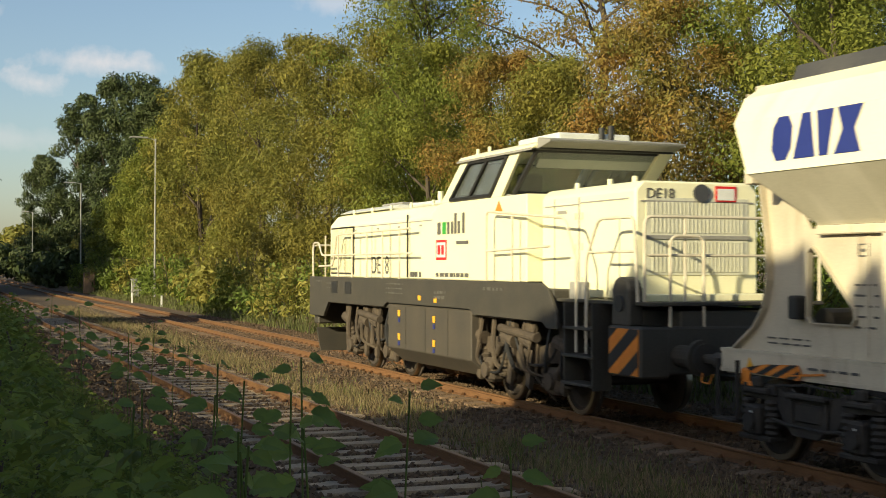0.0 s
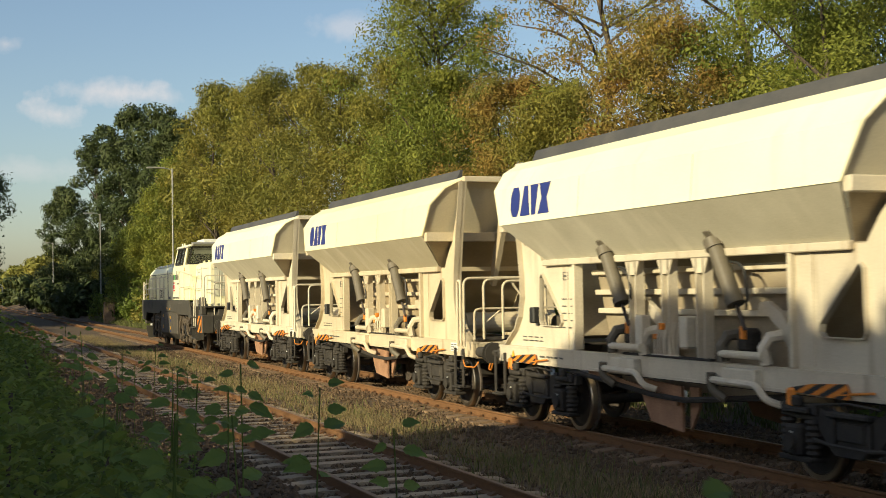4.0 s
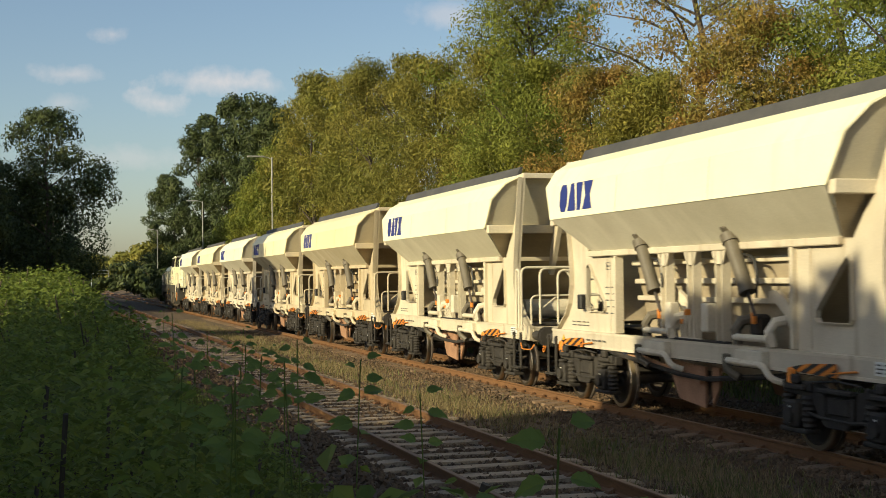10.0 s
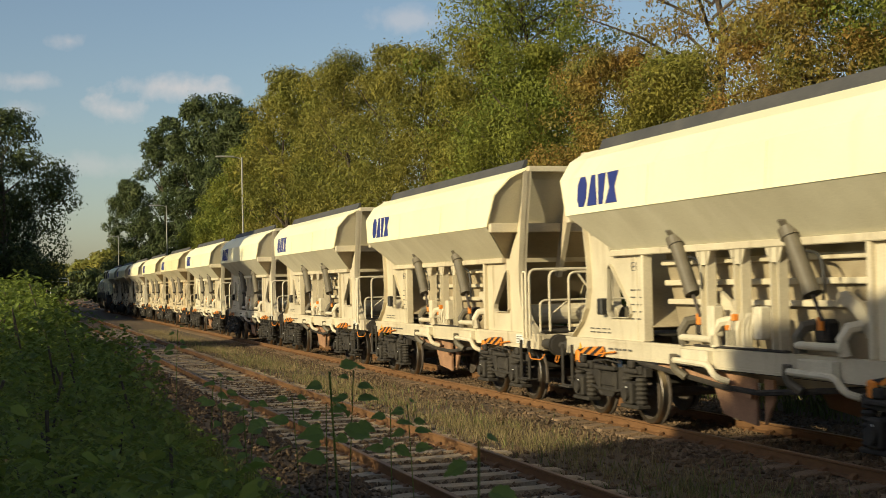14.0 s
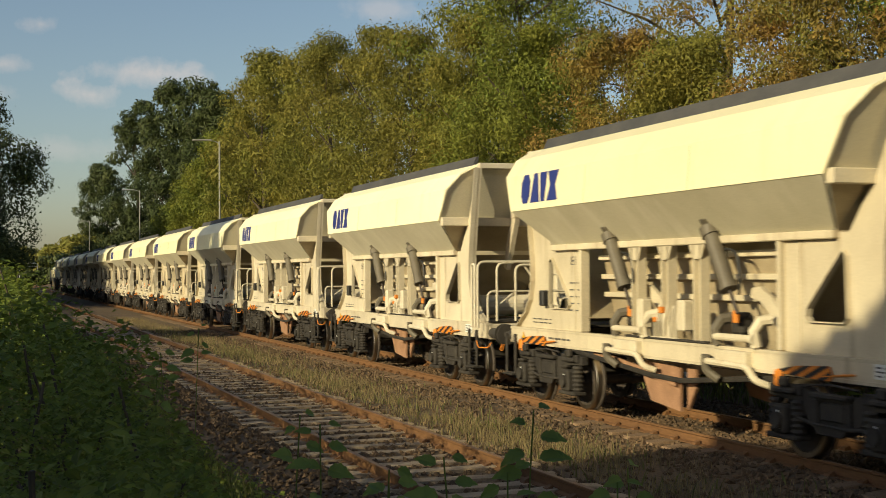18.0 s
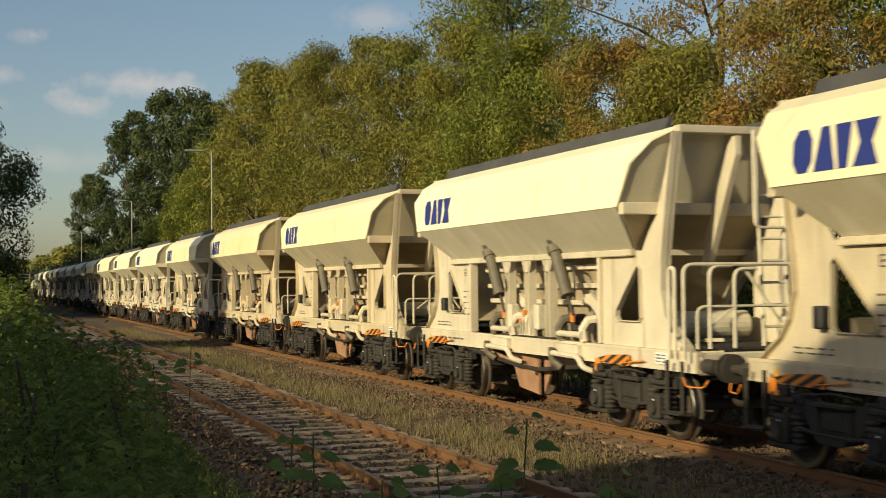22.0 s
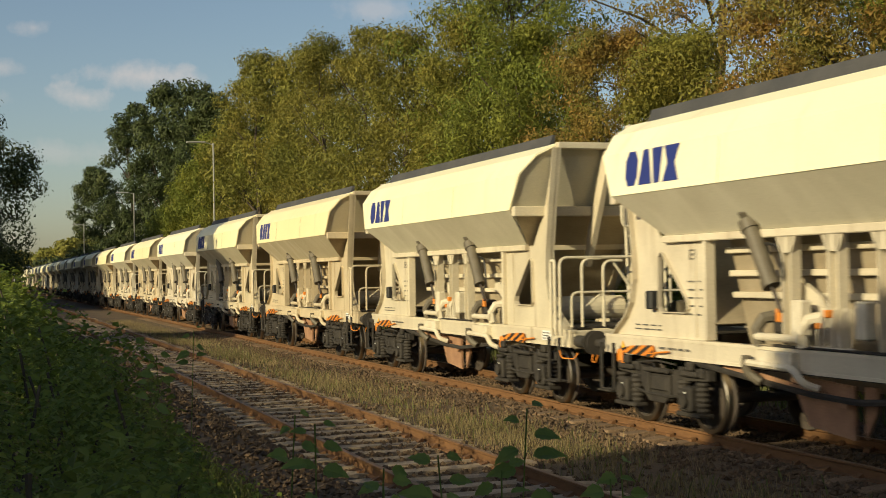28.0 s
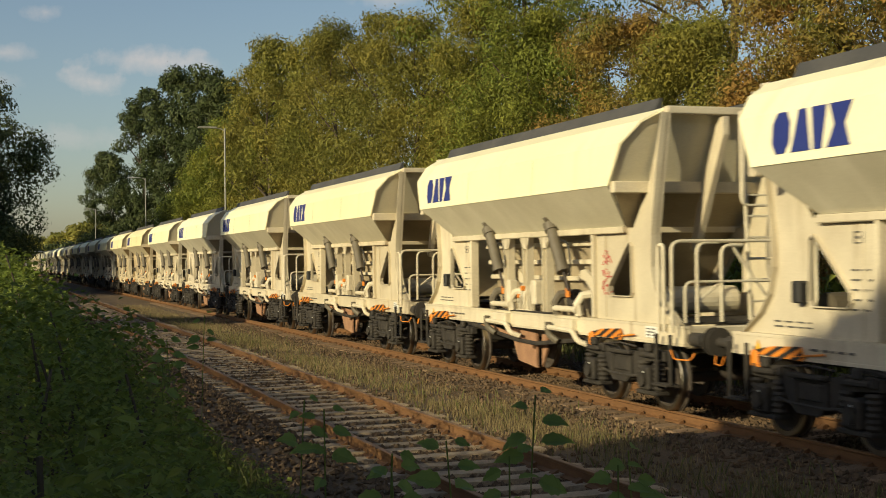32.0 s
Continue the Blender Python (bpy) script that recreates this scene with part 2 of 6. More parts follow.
GREENGRASS = material("green_weed_blades", (0.12, 0.13, 0.04), 0.8, (0.09, 0.105, 0.03), 0.5, 0.8, 8, 0.2, 0.0, island=0.35, translucent=0.25)
BARK = material("bark", (0.09, 0.07, 0.05), 0.9, (0.05, 0.04, 0.03), 6, 0.7, 30, 0.3, 0.5, stretch=(1, 1, 0.3))
GALV = material("galvanised_post", (0.30, 0.30, 0.27), 0.6, (0.22, 0.21, 0.18), 5, 0.6, 40, 0.1, 0.05)


def leaf_material(name, a, b, scale=0.35, trans=0.35):
    return material(name, a, 0.6, b, scale, 0.9, 4.0, 0.15, 0.0, island=0.34, gloss=0.25, translucent=trans)


# ---- mesh helpers ----
def mesh_of(name, bm, mat, smooth=False):
    me = bpy.data.meshes.new(name)
    bmesh.ops.recalc_face_normals(bm, faces=bm.faces)
    bm.to_mesh(me)
    bm.free()
    me.materials.append(mat)
    if smooth:
        for p in me.polygons:
            p.use_smooth = True
    return me


def part(name, bm, mat, parent=None, label="", m=None, smooth=False):
    """One mesh object under a thing or a part; bm may be a finished mesh to share."""
    me = bm if isinstance(bm, bpy.types.Mesh) else mesh_of(name, bm, mat, smooth)
    ob = new(name, me)
    if parent:
        ob.parent = parent
    if m is not None:
        ob.matrix_basis = m
    if label:
        ob["label"] = label
    return ob


def thing(name, label, category, m=None, group="", kind=""):
    ob = new(name)
    ob.empty_display_size = 0.2
    if m is not None:
        ob.matrix_basis = m
    return tagged(ob, label, category, group, kind)


def box(bm, c, s, bevel=0.0, m=None):
    r = bmesh.ops.create_cube(bm, size=1.0)
    vs = r["verts"]
    for v in vs:
        v.co = Vector((c[0] + v.co.x * s[0], c[1] + v.co.y * s[1], c[2] + v.co.z * s[2]))
        if m is not None:
            v.co = m @ v.co
    if bevel:
        es = list({e for v in vs for e in v.link_edges})
        bmesh.ops.bevel(bm, geom=es, offset=bevel, segments=1, affect="EDGES", profile=0.5)
    return bm


def prism(bm, poly, axis, a, b, bevel=0.0):
    """A polygon drawn in the two other axes (in order x, y, z), extruded along axis from a to b."""
    def at(p, q):
        return {"x": (q, p[0], p[1]), "y": (p[0], q, p[1]), "z": (p[0], p[1], q)}[axis]
    va = [bm.verts.new(at(p, a)) for p in poly]
    vb = [bm.verts.new(at(p, b)) for p in poly]
    n = len(poly)
    fs = [bm.faces.new(va), bm.faces.new(vb[::-1])]
    for i in range(n):
        fs.append(bm.faces.new((va[i], vb[i], vb[(i + 1) % n], va[(i + 1) % n])))
    if bevel:
        es = list({e for f in fs for e in f.edges})
        bmesh.ops.bevel(bm, geom=es, offset=bevel, segments=1, affect="EDGES", profile=0.5)
    return bm


def rod(bm, p, q, r, n=10, r2=None):
    p, q = Vector(p), Vector(q)
    d = q - p
    r = bmesh.ops.create_cone(bm, cap_ends=True, segments=n, radius1=r, radius2=r if r2 is None else r2, depth=d.length,
                              matrix=Matrix.Translation((p + q) / 2) @ d.to_track_quat("Z", "Y").to_matrix().to_4x4())
    return bm


def tube(bm, pts, r, n=8):
    """A round bar along a bent line."""
    pts = [Vector(p) for p in pts]
    rings, up = [], None
    for i, p in enumerate(pts):
        d = (pts[min(i + 1, len(pts) - 1)] - pts[max(i - 1, 0)]).normalized()
        if up is None:
            up = d.orthogonal().normalized()
        up = (up - d * up.dot(d)).normalized()
        side = d.cross(up)
        rings.append([bm.verts.new(p + (up * math.cos(k * 2 * math.pi / n) + side * math.sin(k * 2 * math.pi / n)) * r) for k in range(n)])
    for a, b in zip(rings, rings[1:]):
        for k in range(n):
            bm.faces.new((a[k], a[(k + 1) % n], b[(k + 1) % n], b[k]))
    bm.faces.new(rings[0][::-1])
    bm.faces.new(rings[-1])
    return bm


def rounded(pts, r, n=4):
    """Rounds the inner corners of a bent line."""
    pts = [Vector(p) for p in pts]
    out = [pts[0]]
    for a, b, c in zip(pts, pts[1:], pts[2:]):
        u, v = (a - b), (c - b)
        k = min(r, u.length * 0.45, v.length * 0.45)
        u, v = b + u.normalized() * k, b + v.normalized() * k
        for i in range(n + 1):
            t = i / n
            out.append(u * (1 - t) ** 2 + b * 2 * t * (1 - t) + v * t * t)
    return out + [pts[-1]]


def thicken(bm, faces, t):
    """Gives a sheet of faces a second skin t away, closed round its border."""
    bm.normal_update()
    vs = {v for f in faces for v in f.verts}
    twin = {v: bm.verts.new(v.co - v.normal * t) for v in vs}
    border = [e for f in faces for e in f.edges if len(e.link_faces) == 1]
    for f in list(faces):
        bm.faces.new([twin[v] for v in reversed(f.verts)])
    for e in border:
        a, b = e.verts
        bm.faces.new((a, b, twin[b], twin[a]))
    return bm


def BM():
    return bmesh.new()

# ---- ground and tracks ----
RT = 0.172            # rail head above the ballast
MAIN_X, SIDING_X = 9.92, 4.93


def ground_height(x, y):
    """Level ballast, a verge that rises under the camera and a low bank under the trees."""
    z = 0.0
    if x < 2.2:
        z = min(0.55, (2.2 - x) * 0.35)
    if x > 12.6:
        z = min(0.7, (x - 12.6) * 0.25)
    if 3.0 < x < 7.0:
        z += 0.05 * min(1.0, (x - 3.0) / 0.4, (7.0 - x) / 0.6)
    z += 0.10 * max(0.0, 1.0 - abs(x - 3.4) / 0.6)
    return z + 0.03 * noise.noise(Vector((x * 0.5, y * 0.3, 0.0)))


def make_ground():
    xs = [-1500, -300, -90, -40, -20, -12] + [-8 + i * 0.5 for i in range(57)] + [24, 32, 50, 110, 300, 1500]
    ys = [-600, -120, -40, -15] + [-8 + i * 0.6 for i in range(110)] + [62, 70, 80, 95, 115, 140, 170, 210, 260, 330, 450, 700, 1200, 3000]
    me = bpy.data.meshes.new("ground")
    v = [(x, y, ground_height(x, y)) for y in ys for x in xs]
    n = len(xs)
    f = [(j * n + i, j * n + i + 1, (j + 1) * n + i + 1, (j + 1) * n + i) for j in range(len(ys) - 1) for i in range(n - 1)]
    me.from_pydata(v, [], f)
    me.materials.append(GROUND)
    for p in me.polygons:
        p.use_smooth = True
    tagged(new("ground", me), "brown gravelly ballast earth beside the railway tracks", "ground", kind="structure")


make_ground()

RAIL_PROFILE = [(-0.068, 0), (0.068, 0), (0.068, 0.012), (0.012, 0.03), (0.012, 0.118), (0.036, 0.132), (0.036, 0.154), (-0.036, 0.154),
                (-0.036, 0.132), (-0.012, 0.118), (-0.012, 0.03), (-0.068, 0.012)]


def make_track(name, x, sleeper_mat, head_mat, lift, y0, y1, label, sleeper_z, rail_mat):
    track = tagged(new(name), label, "railway track", kind="structure")
    for side in (-1, 1):
        cx = x + side * 0.7535
        bm = prism(BM(), [(cx + p, RT + lift - 0.154 - 0.004 + q) for p, q in RAIL_PROFILE], "y", y0, y1)
        rail = part("rail", bm, rail_mat, track)
        bm = BM()
        prism(bm, [(cx - 0.031, RT + lift - 0.006), (cx + 0.031, RT + lift - 0.006), (cx + 0.026, RT + lift), (cx - 0.026, RT + lift)], "y", y0, y1)
        part("rail_head", bm, head_mat, rail, "worn running surface")
        # fastening clips on both sides of the rail foot
        me = bpy.data.meshes.new("rail_clip")
        v, f = [], []
        for i in range(int((min(y1, 110) + 8) / 0.6)):
            yy = -8 + i * 0.6
            for s in (-1, 1):
                a, b = cx + s * 0.05, cx + s * 0.15
                k = len(v)
                v += [(a, yy - 0.05, 0.03), (b, yy - 0.07, 0.0), (b, yy + 0.07, 0.0), (a, yy + 0.05, 0.03),
                      (a, yy - 0.04, 0.085), (b - s * 0.03, yy - 0.05, 0.055), (b - s * 0.03, yy + 0.05, 0.055), (a, yy + 0.04, 0.085)]
                f += [(k + 4, k + 5, k + 6, k + 7), (k, k + 1, k + 5, k + 4), (k + 1, k + 2, k + 6, k + 5), (k + 2, k + 3, k + 7, k + 6), (k + 3, k, k + 4, k + 7)]
        me.from_pydata([(p, q, r + lift) for p, q, r in v], [], f)
        me.materials.append(rail_mat)
        tagged(part("rail_clip", me, rail_mat, rail, "rusty fastening clips"), kind="stuff")
    bm = BM()
    prism(bm, [(-1.3, -0.12), (1.3, -0.12), (1.3, 0.035), (0.95, 0.055), (0.5, 0.03), (-0.5, 0.03), (-0.95, 0.055), (-1.3, 0.035)], "y", -0.13, 0.13, 0.02)
    me = mesh_of("sleeper", bm, sleeper_mat)
    rnd = random.Random(4)
    for i in range(150):
        yy = -8 + i * 0.6
        part("sleeper", me, sleeper_mat, track, m=pose(x + rnd.uniform(-.02, .02), yy, sleeper_z + lift + rnd.uniform(-.012, .012), 0, rnd.uniform(-.6, .6), rnd.uniform(-.8, .8)))
    return track


make_track("track_main", MAIN_X, DARKSLEEPER, RAILTOP, 0.0, -60, 700, "running track with rusty rails on brown ballast", -0.02, RUST)
make_track("track_siding", SIDING_X, SLEEPER, OLDTOP, 0.05, -60, 300, "disused siding with rusty rails and dusty concrete sleepers", 0.0, RUST)


def scatter_stones(name, label, count, x0, x1, y0, y1, size, seed, keep=None):
    """Loose broken stones, many more close by than far off."""
    rnd = np.random.RandomState(seed)
    base = np.array([(1, 0, 0), (-1, 0, 0), (0, 1, 0), (0, -1, 0), (0, 0, 1), (0, 0, -1)], float)
    tri = np.array([(0, 2, 4), (2, 1, 4), (1, 3, 4), (3, 0, 4), (2, 0, 5), (1, 2, 5), (3, 1, 5), (0, 3, 5)])
    u = rnd.rand(count)
    y = y0 + (y1 - y0) * u ** 1.8
    x = x0 + (x1 - x0) * rnd.rand(count)
    if keep is not None:
        k = keep(x, y, rnd)
        x, y = x[k], y[k]
    n = len(x)
    s = size * (0.55 + 0.9 * rnd.rand(n, 1, 1))
    v = base[None] * s * (0.6 + 0.6 * rnd.rand(n, 6, 3))
    a = rnd.rand(n) * 6.283
    c, d = np.cos(a)[:, None], np.sin(a)[:, None]
    t = rnd.randn(n, 1) * 0.4
    X, Y, Z = v[:, :, 0], v[:, :, 1], v[:, :, 2] * 0.8
    Y, Z = Y * np.cos(t) - Z * np.sin(t), Y * np.sin(t) + Z * np.cos(t)
    X, Y = X * c - Y * d, X * d + Y * c
    z = np.array([ground_height(p, q) for p, q in zip(x, y)])
    verts = np.stack([X + x[:, None], Y + y[:, None], Z + z[:, None] + 0.01], 2).reshape(-1, 3)
    faces = (tri[None] + 6 * np.arange(n)[:, None, None]).reshape(-1, 3)
    me = bpy.data.meshes.new(name)
    me.from_pydata(verts.tolist(), [], faces.tolist())
    me.materials.append(STONE)
    tagged(new(name, me), label, "ballast", kind="stuff")


def keep_ballast(x, y, r):
    edge = (np.abs(x - 7.05) < 0.75) & (r.rand(len(x)) < 0.75)
    rails = (np.abs(np.abs(x - MAIN_X) - 0.7535) < 0.09) | (np.abs(np.abs(x - SIDING_X) - 0.7535) < 0.09)
    sleepers = (np.abs(x - SIDING_X) < 1.25) & (np.abs((y + 8.3) % 0.6 - 0.3) < 0.13) & (r.rand(len(x)) < 0.85)
    return ~edge & ~rails & ~sleepers


scatter_stones("ballast", "broken brown ballast stones between the rails", 62000, 2.3, 12.6, 3.0, 60.0, 0.042, 3, keep_ballast)


def blades(name, label, mat, count, spot, height, width, seed, category="grass"):
    """Grass blades: narrow bent strips. spot(rnd, n) gives x and y."""
    rnd = np.random.RandomState(seed)
    x, y = spot(rnd, count)
    n = len(x)
    z = np.array([ground_height(p, q) for p, q in zip(x, y)])
    a = rnd.rand(n) * 6.283
    hgt = height * (0.4 + 0.9 * rnd.rand(n))
    lean = hgt * (0.1 + 0.6 * rnd.rand(n))
    w = width * (0.6 + 0.8 * rnd.rand(n))
    dx, dy = np.cos(a), np.sin(a)
    b = rnd.rand(n) * 6.283
    px, py = np.cos(b) * w, np.sin(b) * w
    P = lambda k, hh, ll: np.stack([x + dx * lean * ll + px * k, y + dy * lean * ll + py * k, z + hgt * hh], 1)
    v = np.stack([P(-1, 0, 0), P(1, 0, 0), P(-.8, .55, .35), P(.8, .55, .35), P(0, 1, 1)], 1).reshape(-1, 3)
    i = 5 * np.arange(n)[:, None]
    quads = (np.array([[0, 1, 3, 2]]) + i).tolist()
    tris = (np.array([[2, 3, 4]]) + i).tolist()
    me = bpy.data.meshes.new(name)
    me.from_pydata(v.tolist(), [], quads + tris)
    me.materials.append(mat)
    return tagged(new(name, me), label, category, kind="stuff")


def spot_strip(r, n):
    y = 2 + 75 * r.rand(n) ** 1.6
    x = 7.05 + r.randn(n) * 0.50
    k = np.sin(y * 1.7 + x * 2.0) * 0.3 + np.sin(y * 0.61 + 2) * 0.4 + np.sin(y * 4.1 - x * 5.0) * 0.3 + r.rand(n) > 0.3
    return x[k], y[k]


def spot_green(r, n):
    y = 0 + 60 * r.rand(n) ** 1.5
    x = 7.0 + r.randn(n) * 0.6
    k = (y < 14) | (r.rand(n) < 0.25)
    return x[k], y[k]


def spot_bank(r, n):
    y = 8 + 120 * r.rand(n) ** 1.3
    x = 12.4 + np.abs(r.randn(n)) * 1.3
    return x, y


def spot_verge(r, n):
    y = -2 + 70 * r.rand(n) ** 1.4
    x = 2.6 - np.abs(r.randn(n)) * 0.9
    return x, y


blades("dry_grass", "strip of dry yellow grass between the two tracks", DRYGRASS, 46000, spot_strip, 0.145, 0.0032, 5)
blades("green_weeds", "low green weeds in the shaded ballast", GREENGRASS, 9000, spot_green, 0.16, 0.008, 6, "weeds")
blades("bank_grass", "green grass and weeds along the foot of the trees", GREENGRASS, 16000, spot_bank, 0.28, 0.014, 7)
blades("verge_grass", "tangled grass on the verge beside the siding", GREENGRASS, 9000, spot_verge, 0.30, 0.010, 8)

# ---- hopper wagons ----
WAGON_LEN = 12.64
SECTION = ((1.49, 3.22, 4.42), (1.44, 3.80, 4.74), (1.20, 4.10, 4.90), (0.86, 4.28, 5.03))   # half width, height, half length


def skin(bm, rows, thick):
    """A sheet through rows of points, given a thickness."""
    grid = [[bm.verts.new(p) for p in r] for r in rows]
    fs = [bm.faces.new((a[i], a[i + 1], b[i + 1], b[i])) for a, b in zip(grid, grid[1:]) for i in range(len(a) - 1)]
    thicken(bm, fs, thick)
    return bm


def gusset_outline(e):
    """Side frame at a wagon end (e: +1 front, -1 rear): a plate that sweeps up into the leaning arm, and its triangular hole."""
    outer = [(2.80, 1.24), (5.45, 1.24), (5.30, 1.34), (5.05, 1.50), (4.86, 1.72), (4.76, 2.05), (4.78, 2.50), (4.92, 3.25), (5.14, 4.22), (4.98, 4.24),
             (4.78, 3.70), (4.55, 3.22), (4.30, 2.92), (4.06, 2.62), (2.80, 2.62)]
    hole = [(3.28, 1.66), (3.34, 1.60), (4.02, 1.60), (4.08, 1.66), (4.06, 2.36), (4.00, 2.42), (3.94, 2.38), (3.30, 1.76)]
    return [(e * y, z) for y, z in outer], [(e * y, z) for y, z in hole]


def plate_with_hole(bm, outer, hole, x, t):
    """A flat plate in the y-z plane with one opening through it."""
    rings = []
    for poly in (outer, hole):
        vs = [bm.verts.new((x, *p)) for p in poly]
        rings.append([bm.edges.new((vs[i], vs[(i + 1) % len(vs)])) for i in range(len(vs))])
    r = bmesh.ops.triangle_fill(bm, use_beauty=True, use_dissolve=False, edges=rings[0] + rings[1])
    fs = [g for g in r["geom"] if isinstance(g, bmesh.types.BMFace)]
    ext = bmesh.ops.extrude_face_region(bm, geom=fs)
    bmesh.ops.translate(bm, vec=(t, 0, 0), verts=[g for g in ext["geom"] if isinstance(g, bmesh.types.BMVert)])
    return bm


def wheel_meshes():
    bm = BM()
    prof = [(0.0, 0.09), (0.10, 0.09), (0.11, 0.045), (0.22, 0.02), (0.36, 0.03), (0.385, 0.065), (0.455, 0.065), (0.462, -0.03), (0.49, -0.045), (0.49, -0.075), (0.385, -0.07),
            (0.36, -0.01), (0.22, -0.02), (0.11, -0.06), (0.0, -0.06)]
    n = 32
    rings = [[bm.verts.new((-w, r * math.cos(k * 2 * math.pi / n), r * math.sin(k * 2 * math.pi / n))) for k in range(n)] for r, w in prof[1:-1]]
    for a, b in zip(rings, rings[1:]):
        for k in range(n):
            bm.faces.new((a[k], a[(k + 1) % n], b[(k + 1) % n], b[k]))
    bm.faces.new(rings[0])
    bm.faces.new(rings[-1][::-1])
    disc = mesh_of("wheel", bm, WHEEL)
    bm = BM()
    rings = [[bm.verts.new((x, r * math.cos(k * 2 * math.pi / n), r * math.sin(k * 2 * math.pi / n))) for k in range(n)]
             for r, x in ((0.40, -0.0695), (0.453, -0.0695), (0.464, -0.062), (0.4655, 0.0), (0.464, 0.03))]
    for a, b in zip(rings, rings[1:]):
        for k in range(n):
            bm.faces.new((a[k], a[(k + 1) % n], b[(k + 1) % n], b[k]))
    return disc, mesh_of("tyre", bm, TREAD)


WHEEL_ME, TYRE_ME = wheel_meshes()


def wheelset(parent, y, scale=1.0):
    bm = rod(BM(), (-0.95, 0, 0), (0.95, 0, 0), 0.075, 12)
    ws = part("wheelset", bm, WHEEL, parent, m=pose(0, y, 0.46 * scale))
    ws["label"] = "steel wheels on an axle"
    for side in (-1, 1):
        for nm, me in (("wheel", WHEEL_ME), ("tyre", TYRE_ME)):
            w = new(nm, me)
            w.parent = ws
            w.matrix_basis = pose(side * 0.755, 0, 0, 0, 0, 0 if side < 0 else 180) @ Matrix.Scale(scale, 4)
    return ws


def bogie(parent, y):
    """Two-axle freight bogie with cast side frames, coil springs and axle boxes; parts sit under the frame."""
    bm = box(BM(), (0, 0, 0.62), (1.9, 0.34, 0.22), 0.02)
    bg = part("bogie", bm, BOGIE, parent, "dusty two-axle freight bogie", m=pose(0, y, 0))
    for s in (-1, 1):
        x = s * 1.0
        bm = BM()
        prism(bm, [(-1.28, 0.72), (-1.28, 0.86), (-0.62, 0.88), (-0.42, 0.80), (0.42, 0.80), (0.62, 0.88), (1.28, 0.86), (1.28, 0.72), (0.62, 0.70), (0.45, 0.46),
                   (0.25, 0.38), (-0.25, 0.38), (-0.45, 0.46), (-0.62, 0.70)], "x", x - 0.06, x + 0.06, 0.012)
        box(bm, (x + s * 0.07, 0, 0.62), (0.05, 0.46, 0.2), 0.015)
        box(bm, (x + s * 0.08, -0.3, 0.60), (0.04, 0.08, 0.3), 0.01)
        box(bm, (x + s * 0.08, 0.3, 0.60), (0.04, 0.08, 0.3), 0.01)
        for a in (-1.15, -0.62, 0.62, 1.15):
            box(bm, (x + s * 0.075, a, 0.82), (0.05, 0.10, 0.13), 0.015)
        for a in (-0.9, 0.9):
            box(bm, (x + s * 0.09, a, 0.80), (0.10, 0.42, 0.07), 0.02)
            box(bm, (x + s * 0.10, a, 0.90), (0.08, 0.16, 0.12), 0.02)
        box(bm, (x + s * 0.10, 0, 0.80), (0.10, 0.72, 0.06), 0.015)
        prism(bm, [(-0.36, 0.47), (0.36, 0.47), (0.22, 0.36), (-0.22, 0.36)], "x", x + s * 0.06, x + s * 0.12, 0.01)
        part("side_frame", bm, BOGIE, bg)
        if s > 0:
            continue
        bm = BM()
        tube(bm, [(x + s * 0.09, -0.75, 0.50), (x + s * 0.12, -0.3, 0.46), (x + s * 0.12, 0.3, 0.47), (x + s * 0.09, 0.75, 0.52)], 0.022, 6)
        tube(bm, [(x + s * 0.09, -0.5, 0.90), (x + s * 0.1, 0.0, 0.93), (x + s * 0.09, 0.55, 0.88)], 0.015, 6)
        part("brake_rod", bm, BOGIE, bg)
        for a in (-0.9, 0.9):
            bm = BM()
            box(bm, (x + s * 0.06, a, 0.47), (0.26, 0.26, 0.34), 0.03)
            rod(bm, (x + s * 0.18, a, 0.46), (x + s * 0.24, a, 0.46), 0.10, 14)
            box(bm, (x + s * 0.05, a, 0.27), (0.22, 0.62, 0.06), 0.015)
            part("axle_box", bm, BOGIE, bg)
            for d in (-0.23, 0.23):
                bm = BM()
                n, rings = 10, []
                for k in range(13):
                    zz, rr = 0.30 + k * 0.034, 0.098 if k % 2 else 0.072
                    rings.append([bm.verts.new((x + s * 0.05 + rr * math.cos(j * 0.6283), a + d + rr * math.sin(j * 0.6283), zz)) for j in range(n)])
                for p, q in zip(rings, rings[1:]):
                    for j in range(n):
                        bm.faces.new((p[j], p[(j + 1) % n], q[(j + 1) % n], q[j]))
                part("coil_spring", bm, BOGIE, bg)
            for zz in (0.54, 0.40):
                part("reflector_mark", box(BM(), (x + s * 0.205, a - 0.02, zz), (0.012, 0.028, 0.07)), PLATE, bg, "white mark")
        for a in (-0.36, 0.36):
            part("brake_block", box(BM(), (s * 0.72, a, 0.46), (0.09, 0.10, 0.34), 0.02), BOGIE, bg)
    for a in (-0.9, 0.9):
        wheelset(bg, a)
    return bg


def clip_band(poly, slant, lo, hi):
    """The piece of a polygon (y, z) that lies between two slanted lines."""
    for sign, lim in ((1, lo), (-1, -hi)):
        out = []
        for p, q in zip(poly, poly[1:] + poly[:1]):
            dp, dq = sign * (p[0] - slant * p[1]) - lim, sign * (q[0] - slant * q[1]) - lim
            if dp >= 0:
                out.append(p)
            if dp * dq < 0:
                k = dp / (dp - dq)
                out.append((p[0] + (q[0] - p[0]) * k, p[1] + (q[1] - p[1]) * k))
        poly = out
        if len(poly) < 3:
            return []
    return poly


